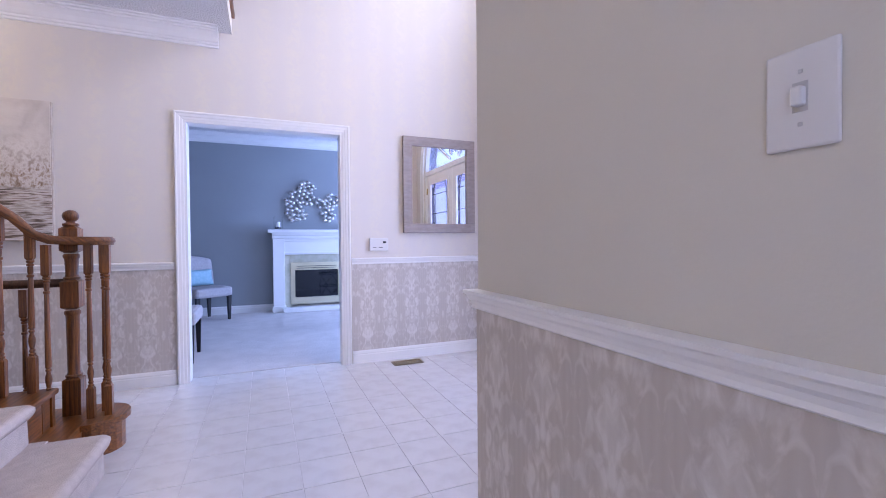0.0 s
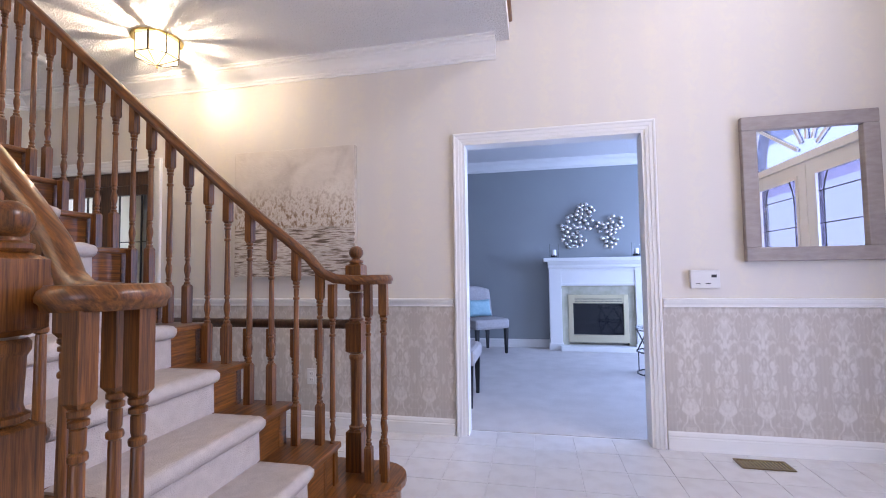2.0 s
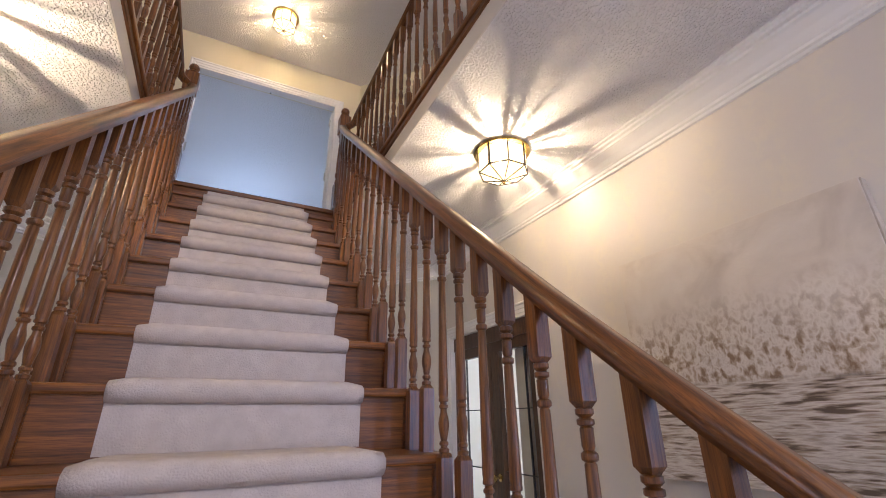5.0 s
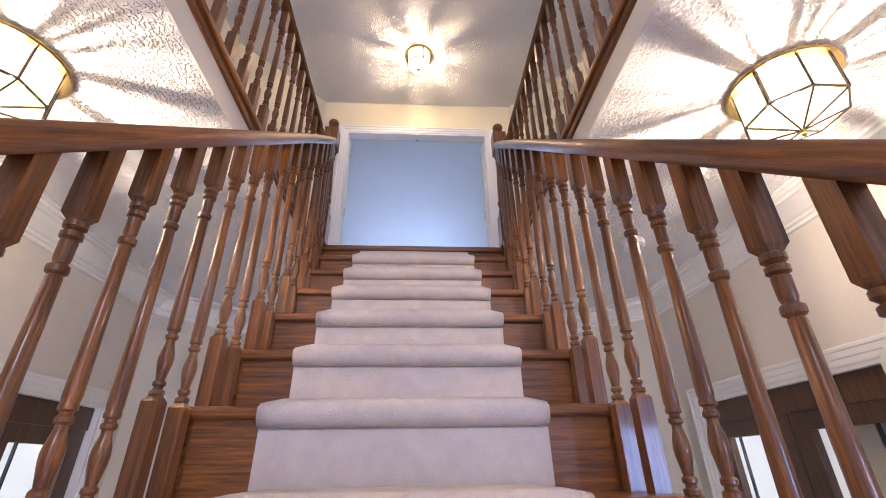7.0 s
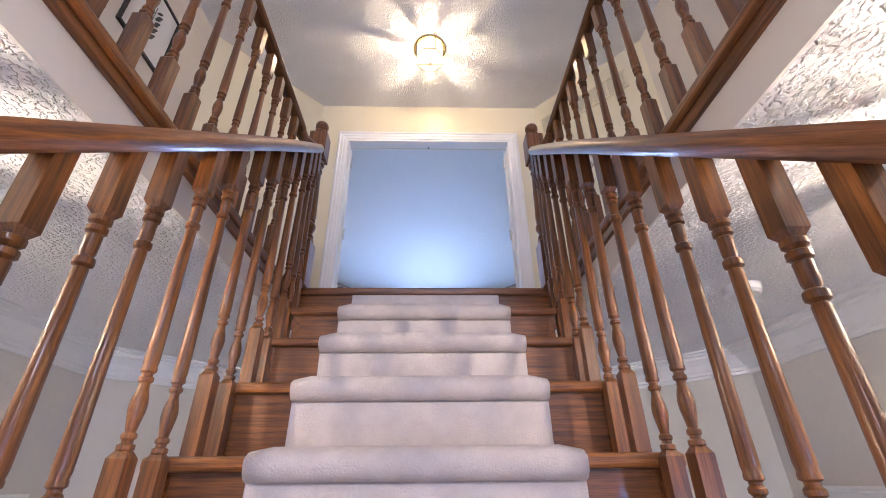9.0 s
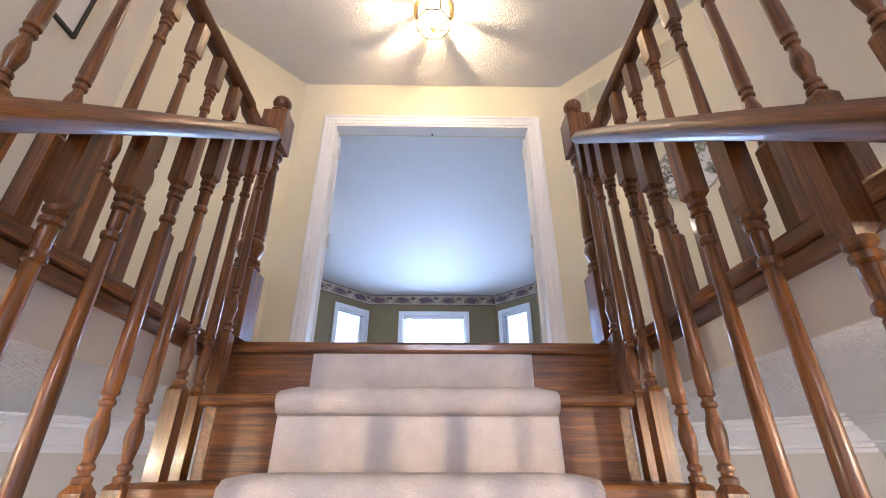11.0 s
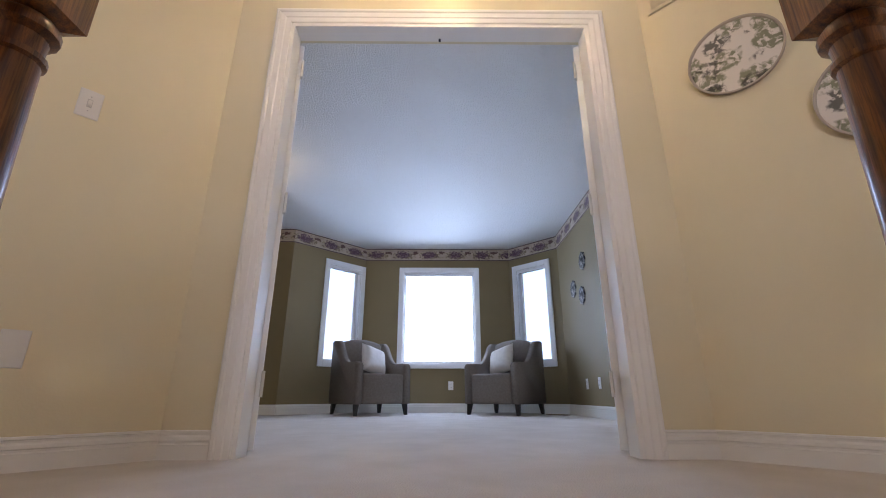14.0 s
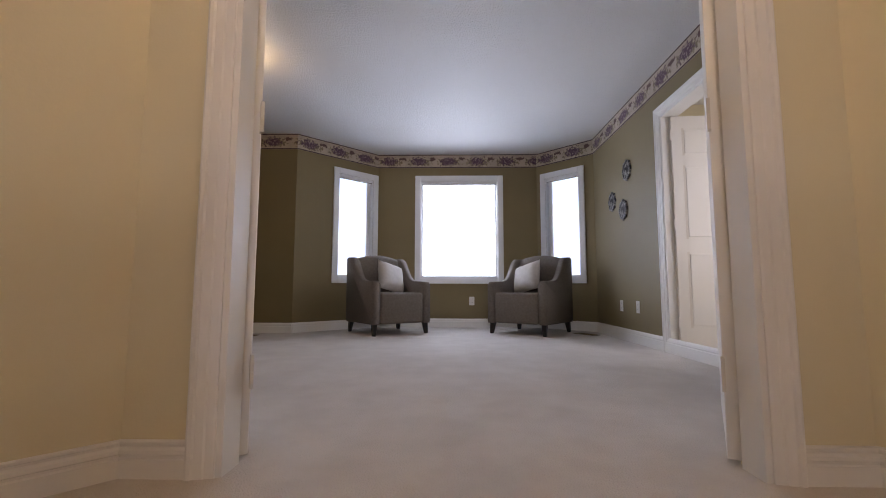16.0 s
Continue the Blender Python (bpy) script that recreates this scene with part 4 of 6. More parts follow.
wall_between("wall_bedroom_north", (BAY_R, BED_R), (BACK - T, BED_R), "olive bedroom wall with a white door", [(RD0 - BAY_R, RD1 - BAY_R, UP, UP + 2.0)])
wall_between("wall_bedroom_south", (BACK - T, BED_L), (BAY_L, BED_L), "olive bedroom wall")
wall_between("wall_bedroom_east", (BACK - T, BL), (BACK - T, BED_L), "olive bedroom wall beside the double door")
wall_between("wall_bedroom_east_2", (BACK - T, BED_R), (BACK - T, BR - 0.2), "olive bedroom wall beside the double door")

# ---- sitting room shell ----
setting("wall_living_north", boxes((-3.2, 3.9, 7.58, 7.7, 0, 2.75)), GREY_BLUE, "grey sitting room wall behind the fireplace", "wall")
setting("wall_living_west", boxes((-3.3, -3.2, RIGHT + T, 7.7, 0, 2.75)), GREY_BLUE, "grey sitting room wall", "wall")
setting("wall_living_east", wall_cut("y", RIGHT + T, 7.7, 3.9, 4.0, 0, 2.75, [(4.9, 7.1, 0.7, 2.3)]), GREY_BLUE, "grey sitting room wall with a window", "wall")
setting("ceiling_living", boxes((-3.3, 4.0, RIGHT + T, 7.7, 2.75, 2.85)), STIPPLE, "white sitting room ceiling", "ceiling")
moulding("crown_moulding", [(3.9, 7.58, 2.75), (-3.2, 7.58, 2.75)], [(s * 1.0, u * 1.0) for s, u in CROWN], "white sitting room crown moulding")
moulding("baseboard", [(3.9, 7.58, 0), (-3.2, 7.58, 0)], BASE, "white sitting room baseboard")
# rooms behind the glazed doors
for s, y0, y1, name in ((1, RIGHT + T, 6.6, "kitchen"), (-1, LEFT - T, -2.0, "family_room")):
    a, b = min(y0, y1), max(y0, y1)
    setting("floor_" + name, boxes((-5.6, -3.32, a, b, -0.1, 0.0)), TILE, "pale tiled floor behind the glazed door", "floor")
    setting("wall_" + name + "_far", boxes((-5.6, -3.32, y1, y1 + s * 0.1, 0, 2.7) if s > 0 else (-5.6, -3.32, y1 - 0.1, y1, 0, 2.7)), HALL_GREY, "pale wall behind the glazed door", "wall")
    setting("wall_" + name + "_west", boxes((-5.7, -5.6, a, b, 0, 2.7)), HALL_GREY, "pale wall behind the glazed door", "wall")
    setting("wall_" + name + "_east", boxes((-3.45, -3.33, a, b, 0, 2.7)), HALL_GREY, "pale wall behind the glazed door", "wall")
    setting("ceiling_" + name, boxes((-5.7, -3.32, a, b, 2.7, 2.8)), STIPPLE, "white ceiling behind the glazed door", "ceiling")

# ---- glass panes that let the daylight in ----
def pane(name, bm, parent, material=GLASS, label=""):
    ob = part(name, bm, material, parent, label)
    ob.visible_shadow = False
    return ob


# ---- ceiling lamps ----
LIT_GLASS = shade("lit_bevelled_glass", (0.85, 0.80, 0.66), 0.25, second=(0.70, 0.64, 0.45), scale=30, glow=(1.0, 0.86, 0.58), glow_power=1.3)
LEAD = shade("lead_came", (0.05, 0.045, 0.04), 0.45, 0.6)


def ceiling_lamp(place, radius, label):
    lamp = thing("ceiling_lamp", label, "ceiling lamp", "flush ceiling lamps")
    part("brass_pan", lathe([(radius * 1.12, -0.016), (radius * 1.16, -0.012), (radius * 1.16, -0.004), (radius * 1.08, 0.0)], 32), BRASS, lamp, "round brass ceiling pan")
    side = 8
    ring = [(radius * math.cos(2 * math.pi * (i + 0.5) / side), radius * math.sin(2 * math.pi * (i + 0.5) / side)) for i in range(side)]
    z0, z1, z2 = -0.018, -0.135, -0.185
    for i in range(side):
        (xa, ya), (xb, yb) = ring[i], ring[(i + 1) % side]
        bm = bmesh.new()
        q = [bm.verts.new(v) for v in ((xa, ya, z0), (xb, yb, z0), (xb, yb, z1), (xa, ya, z1))]
        bm.faces.new(q)
        bmesh.ops.solidify(bm, geom=bm.faces[:], thickness=0.003)
        pane("side_pane", bm, lamp, LIT_GLASS)
        # added opaque strips that block the bulb, so rays fall on the ceiling
        for f0, f1 in ((0.0, 0.10), (0.22, 0.34), (0.55, 0.60), (0.72, 0.93)):
            f0, f1 = f0 + 0.03 * (i % 3), f1 + 0.03 * (i % 2)
            bm = bmesh.new()
            bm.faces.new([bm.verts.new((xa + (xb - xa) * f * 1.0, ya + (yb - ya) * f, z)) for f, z in ((f0, z0 + 0.006), (f1, z0 + 0.006), (f1, z1), (f0, z1))])
            bmesh.ops.solidify(bm, geom=bm.faces[:], thickness=0.006)
            part("ray_strip", bm, LIT_GLASS, lamp)
        bm = bmesh.new()
        q = [bm.verts.new(v) for v in ((xa, ya, z1), (xb, yb, z1), (0, 0, z2))]
        bm.faces.new(q)
        bmesh.ops.solidify(bm, geom=bm.faces[:], thickness=0.003)
        pane("bottom_pane", bm, lamp, LIT_GLASS)
        # added opaque wedges under the bulb, for shadow streaks on the walls
        for f0, f1 in ((0.04, 0.16), (0.36, 0.46), (0.66, 0.86)):
            bm = bmesh.new()
            bm.faces.new([bm.verts.new((xa + (xb - xa) * f * 1.0, ya + (yb - ya) * f, z1 - 0.001)) for f in (f0, f1)] + [bm.verts.new((0, 0, z2))])
            bmesh.ops.solidify(bm, geom=bm.faces[:], thickness=0.004)
            part("ray_wedge", bm, LIT_GLASS, lamp)
        rib = 0.009 if i % 3 == 0 else 0.005
        bm = bmesh.new()
        box(bm, xa - rib / 2, xa + rib / 2, ya - rib / 2, ya + rib / 2, z1 - 0.003, z0 + 0.004)
        part("came", bm, LEAD, lamp)
        way = Vector((-xa, -ya, z2 - z1))
        bm = bmesh.new()
        bmesh.ops.create_cube(bm, size=1, matrix=Matrix.Translation((xa / 2, ya / 2, (z1 + z2) / 2 - 0.003)) @ way.to_track_quat("X", "Z").to_matrix().to_4x4() @ Matrix.Diagonal((way.length, 0.004, 0.005, 1)))
        part("came", bm, LEAD, lamp)
    rim = [(*ring[i % side], z1 - 0.001) for i in range(side + 1)]
    part("rim", sweep(rim, [(-0.003, -0.003), (0.003, -0.003), (0.003, 0.003), (-0.003, 0.003)]), LEAD, lamp)
    part("finial", lathe([(0.002, -0.024), (0.008, -0.018), (0.006, -0.010), (0.010, -0.004), (0.004, 0.0)], 10, at=(0, 0, z2)), BRASS, lamp)
    lamp.matrix_world = pose(*place)
    return lamp


ceiling_lamp((-2.49, 3.457, SOFFIT), 0.135, "lit octagonal leaded glass lamp on the hall ceiling")
ceiling_lamp((-2.49, 1.133, SOFFIT), 0.135, "lit octagonal leaded glass lamp on the hall ceiling")
ceiling_lamp((-4.52, 2.30, TOP), 0.115, "octagonal leaded glass lamp with a brass rim, lit, over the landing")

# foyer lantern, only its foot in view
lantern = thing("foyer_lantern", "brass and glass foyer lantern hanging on a chain, lit", "pendant lamp")
part("base", lathe([(0.012, -0.05), (0.03, -0.035), (0.02, -0.02), (0.105, 0.0), (0.11, 0.012), (0.10, 0.02)], 6), BRASS, lantern)
for i in range(6):
    a = 2 * math.pi * i / 6
    part("post", boxes((0.098 * math.cos(a) - 0.006, 0.098 * math.cos(a) + 0.006, 0.098 * math.sin(a) - 0.006, 0.098 * math.sin(a) + 0.006, 0.02, 0.42)), BRASS, lantern)
part("roof", lathe([(0.11, 0.42), (0.115, 0.43), (0.06, 0.50), (0.02, 0.54), (0.012, 0.58)], 6), BRASS, lantern)
part("chain", lathe([(0.006, 0.58), (0.006, TOP - 2.50)], 6), BRASS, lantern)
part("candle_bulb", ball(bmesh.new(), (0, 0, 0.16), 0.03, 10, (1, 1, 1.6)), shade("lit_bulb", (1, 0.9, 0.7), 0.3, glow=(1, 0.82, 0.55), glow_power=12), lantern)
lantern.matrix_world = pose(1.02, 2.42, 2.50)

# ---- wall with the picture, mirror and door ----
def painted(name):
    """An abstract landscape: pale sky, rough brown woods, dark bands of water."""
    mat = bpy.data.materials.new(name)
    mat.use_nodes = True
    n, l = mat.node_tree.nodes, mat.node_tree.links
    b = n["Principled BSDF"]
    b.inputs["Roughness"].default_value = 0.6
    where, split = n.new("ShaderNodeTexCoord"), n.new("ShaderNodeSeparateXYZ")
    l.new(where.outputs["Object"], split.inputs[0])

    def field(stretch, scale, detail, distort=0.0):
        m, t = n.new("ShaderNodeMapping"), n.new("ShaderNodeTexNoise")
        m.inputs["Scale"].default_value = stretch
        t.inputs["Scale"].default_value, t.inputs["Detail"].default_value, t.inputs["Distortion"].default_value = scale, detail, distort
        l.new(where.outputs["Object"], m.inputs[0])
        l.new(m.outputs[0], t.inputs["Vector"])
        return t.outputs["Fac"]

    def ramp(value, *stops):
        r = n.new("ShaderNodeValToRGB")
        while len(r.color_ramp.elements) < len(stops):
            r.color_ramp.elements.new(0.5)
        for e, (p, c) in zip(r.color_ramp.elements, stops):
            e.position, e.color = p, (*c, 1)
        l.new(value, r.inputs[0])
        return r.outputs[0]

    def band(lo, hi):
        r = n.new("ShaderNodeMapRange")
        r.inputs["From Min"].default_value, r.inputs["From Max"].default_value = lo, hi
        return r

    def mixed(a, c, f):
        m = n.new("ShaderNodeMix")
        m.data_type = "RGBA"
        l.new(a, m.inputs["A"]), l.new(c, m.inputs["B"]), l.new(f, m.inputs["Factor"])
        return m.outputs["Result"]

    sky_part = ramp(field((1, 1, 1), 4, 6, 0.8), (0.3, (0.56, 0.49, 0.42)), (0.5, (0.68, 0.61, 0.53)), (0.7, (0.74, 0.68, 0.60)))
    woods = ramp(field((1.1, 1, 0.75), 34, 9, 0.25), (0.36, (0.27, 0.175, 0.105)), (0.45, (0.48, 0.39, 0.30)), (0.54, (0.70, 0.64, 0.57)), (0.68, (0.42, 0.32, 0.23)))
    water = ramp(field((1, 1, 9), 8, 8, 0.2), (0.36, (0.13, 0.09, 0.06)), (0.44, (0.40, 0.32, 0.25)), (0.54, (0.68, 0.62, 0.55)), (0.70, (0.34, 0.26, 0.19)))
    wave = field((1, 1, 1), 5, 5)
    height = n.new("ShaderNodeMath")
    height.operation, height.inputs[1].default_value = "MULTIPLY_ADD", 0.22
    l.new(wave, height.inputs[0])
    l.new(split.outputs["Z"], height.inputs[2])
    sky_edge = band(0.11, 0.34)
    l.new(height.outputs[0], sky_edge.inputs[0])
    water_edge = band(-0.135, -0.105)
    l.new(split.outputs["Z"], water_edge.inputs[0])
    low = mixed(water, woods, water_edge.outputs[0])
    l.new(mixed(low, sky_part, sky_edge.outputs[0]), b.inputs["Base Color"])
    lift = n.new("ShaderNodeBump")
    lift.inputs["Strength"].default_value, lift.inputs["Distance"].default_value = 0.35, 0.006
    l.new(field((1, 1, 1.6), 16, 6, 1.5), lift.inputs["Height"])
    l.new(lift.outputs[0], b.inputs["Normal"])
    return mat


canvas = thing("painting", "unframed textured canvas of pale sky above brown woods", "painting")
ART = painted("abstract_landscape")
part("canvas_face", boxes((-0.498, 0.498, -0.040, -0.034, -0.485, 0.485), bevel=0.0025), ART, canvas)
EDGE_CLOTH = shade("primed_canvas_edge", (0.56, 0.50, 0.43), 0.8, second=(0.44, 0.37, 0.29), scale=12, bump=0.2, bump_scale=200)
for bar in ((-0.503, -0.480, -0.034, 0.0, -0.483, 0.483), (0.480, 0.503, -0.034, 0.0, -0.483, 0.483), (-0.480, 0.480, -0.034, 0.0, 0.460, 0.483), (-0.480, 0.480, -0.034, 0.0, -0.483, -0.460)):
    part("wrapped_edge", boxes(bar, bevel=0.002), EDGE_CLOTH, canvas, "canvas folded over the stretcher bar")
canvas.matrix_world = pose(-1.772, RIGHT - 0.002, 1.598)

GREY_WOOD = shade("weathered_grey_wood", (0.31, 0.26, 0.235), 0.6, second=(0.37, 0.315, 0.285), scale=14, stretch=(1, 1, 3), bump=0.12, bump_scale=40)
mir = thing("wall_mirror", "rectangular mirror in a weathered grey wooden frame, above the chair rail", "mirror")
MW, MH, MF = 0.365, 0.447, 0.085
for bar in ((-MW, MW, -0.045, -0.002, MH - MF, MH), (-MW, MW, -0.045, -0.002, -MH, -MH + MF), (-MW, -MW + MF, -0.045, -0.002, -MH + MF, MH - MF), (MW - MF, MW, -0.045, -0.002, -MH + MF, MH - MF)):
    part("frame_bar", boxes(bar, bevel=0.006), GREY_WOOD, mir)
part("mirror_glass", boxes((-MW + MF - 0.004, MW - MF + 0.004, -0.020, -0.012, -MH + MF - 0.004, MH - MF + 0.004)), MIRROR, mir, "clear mirror glass")
mir.matrix_world = pose(1.648, RIGHT, 1.617)

PLASTIC = shade("white_plastic", (0.72, 0.70, 0.67), 0.35)
# dark plastic, and also painted shade for slots, louvres and the vent well
DARK_GAP = shade("dark_plastic_and_gaps", (0.03, 0.03, 0.03), 0.4)
inter = thing("alarm_panel", "white plastic wall panel with a small dark display", "control panel")
part("housing", boxes((-0.085, 0.085, -0.028, 0, -0.058, 0.058), bevel=0.005), PLASTIC, inter)
part("display", boxes((0.035, 0.065, -0.0295, -0.027, 0.01, 0.028)), DARK_GAP, inter)
part("button", boxes((0.0, 0.03, -0.031, -0.027, -0.03, -0.024)), DARK_GAP, inter)
part("button", boxes((-0.055, -0.03, -0.031, -0.027, -0.03, -0.026)), DARK_GAP, inter)
inter.matrix_world = pose(1.052, RIGHT, 1.065)


SLOT_GREY = shade("grey_plastic", (0.50, 0.485, 0.47), 0.4)


def switch_plate(at, label, wide=0.072, knob=True):
    plate = thing("switch_plate", label, "switch")
    part("cover", boxes((-wide / 2, wide / 2, -0.006, 0, -0.058, 0.058), bevel=0.003), PLASTIC, plate)
    if knob:
        part("toggle", boxes((-0.006, 0.006, -0.016, -0.005, -0.010, 0.012), bevel=0.002), PLASTIC, plate)
        part("slot", boxes((-0.008, 0.008, -0.0068, -0.0055, -0.016, 0.018)), SLOT_GREY, plate)
        for z in (0.03, -0.03):
            part("screw", boxes((-0.0025, 0.0025, -0.007, -0.005, z - 0.0025, z + 0.0025), bevel=0.001), SLOT_GREY, plate)
    plate.matrix_world = at
    return plate


def outlet(at, label="white plastic double wall outlet"):
    ob = thing("wall_outlet", label, "outlet", "wall outlets")
    part("cover", boxes((-0.036, 0.036, -0.006, 0, -0.058, 0.058), bevel=0.003), PLASTIC, ob)
    for z in (0.022, -0.022):
        part("socket", boxes((-0.016, 0.016, -0.008, -0.005, z - 0.014, z + 0.014), bevel=0.002), PLASTIC, ob)
        part("slot", boxes((-0.008, -0.005, -0.0085, -0.007, z - 0.005, z + 0.006)), DARK_GAP, ob)
        part("slot", boxes((0.005, 0.008, -0.0085, -0.007, z - 0.005, z + 0.006)), DARK_GAP, ob)
    ob.matrix_world = at
    return ob


switch_plate(pose(NEAR_X, 0.44, 1.244, 0, 0, -90), "white dimmer switch on the near wall", 0.075)
outlet(pose(-1.634, RIGHT - 0.004, 0.367), "white wall outlet on the damask wallpaper")

# floor register
def floor_vent(at, label):
    v = thing("floor_vent", label, "floor vent", "floor vents")
    part("frame", boxes((-0.15, 0.15, -0.055, -0.043, 0, 0.006), (-0.15, 0.15, 0.043, 0.055, 0, 0.006), (-0.15, -0.138, -0.043, 0.043, 0, 0.006), (0.138, 0.15, -0.043, 0.043, 0, 0.006)), shade("bronze_vent", (0.20, 0.14, 0.07), 0.4, 0.8), v)
    # a near-black sheet under the slats stands in for the duct's shade
    part("well", boxes((-0.138, 0.138, -0.043, 0.043, -0.004, 0.001)), DARK_GAP, v)
    for i in range(13):
        part("slat", boxes((-0.13 + i * 0.0215, -0.124 + i * 0.0215, -0.043, 0.043, 0.001, 0.005)), BRASS, v)
    v.matrix_world = at
    return v


floor_vent(pose(1.268, 3.862, 0.002) @ Matrix.Diagonal((0.9, 1.15, 1, 1)), "bronze floor register in the tiled foyer")
floor_vent(pose(-9.02, 3.72, UP + 0.002, 0, 0, 30), "dark floor register in the bedroom carpet")
floor_vent(pose(-8.75, -0.1, UP + 0.002, 0, 0, 90), "dark floor register in the bedroom carpet")

# ---- front door ----
front = tagged(thing("door_5", "white arched double front door with leaded glass", "door"), kind="structure")
arc = [(FRONT, DC + (DH) * math.cos(a), SPRING + DH * math.sin(a)) for a in [math.pi * i / 32 for i in range(33)]]


def arch_band(inner, outer, x0, x1, foot=0.0):
    """A band round the arched opening, with legs down to the floor."""
    bm = bmesh.new()
    rows = []
    for r in (inner, outer):
        line = [(DC + r, foot)] + [(DC + r * math.cos(math.pi * i / 32), SPRING + r * math.sin(math.pi * i / 32)) for i in range(33)] + [(DC - r, foot)]
        rows.append(line)
    faces = []
    for x in (x0, x1):
        faces.append([[bm.verts.new((x, y, z)) for y, z in row] for row in rows])
    k = len(rows[0])
    for i in range(k - 1):
        for a, b in (((0, 0), (0, 1)), ((0, 1), (1, 1)), ((1, 1), (1, 0)), ((1, 0), (0, 0))):
            bm.faces.new((faces[a[0]][a[1]][i], faces[a[0]][a[1]][i + 1], faces[b[0]][b[1]][i + 1], faces[b[0]][b[1]][i]))
    bmesh.ops.recalc_face_normals(bm, faces=bm.faces)
    return bm


part("casing", arch_band(DH - 0.002, DH + 0.09, FRONT - 0.02, FRONT), WHITE, front)
part("casing_edge", arch_band(DH + 0.06, DH + 0.088, FRONT - 0.03, FRONT - 0.02), WHITE, front)
part("frame", arch_band(DH - 0.035, DH, FRONT + 0.02, FRONT + 0.14), WHITE, front)
part("transom_bar", boxes((FRONT + 0.02, FRONT + 0.14, DC - DH + 0.03, DC + DH - 0.03, SPRING - 0.03, SPRING + 0.04), bevel=0.004), WHITE, front)
part("threshold", boxes((FRONT - 0.02, FRONT + 0.16, DC - DH, DC + DH, 0.0, 0.02)), OAK_DARK, front)
for i in range(1, 6):
    a = math.pi * i / 6
    way = Vector((0, math.cos(a), math.sin(a)))
    bm = bmesh.new()
    bmesh.ops.create_cube(bm, size=1, matrix=Matrix.Translation((FRONT + 0.08, DC + 0.56 * math.cos(a), SPRING + 0.04 + 0.54 * math.sin(a))) @ way.to_track_quat("X", "Y").to_matrix().to_4x4() @ Matrix.Diagonal((0.80, 0.03, 0.03, 1)))
    part("fan_bar", bm, WHITE, front)
LEADED = glass("pale_leaded_glass", (0.095, 0.105, 0.145), 0.12)
FAN_GLASS = glass("pale_fan_glass", (0.085, 0.098, 0.15), 0.12)
bm = prism([(DC + (DH - 0.04) * math.cos(math.pi * i / 24), (DH - 0.04) * math.sin(math.pi * i / 24)) for i in range(25)], 0, 0.006)
bm.transform(Matrix(((0, 0, 1, FRONT + 0.078), (1, 0, 0, 0), (0, 1, 0, SPRING + 0.04), (0, 0, 0, 1))))
pane("fan_pane", bm, front, FAN_GLASS)
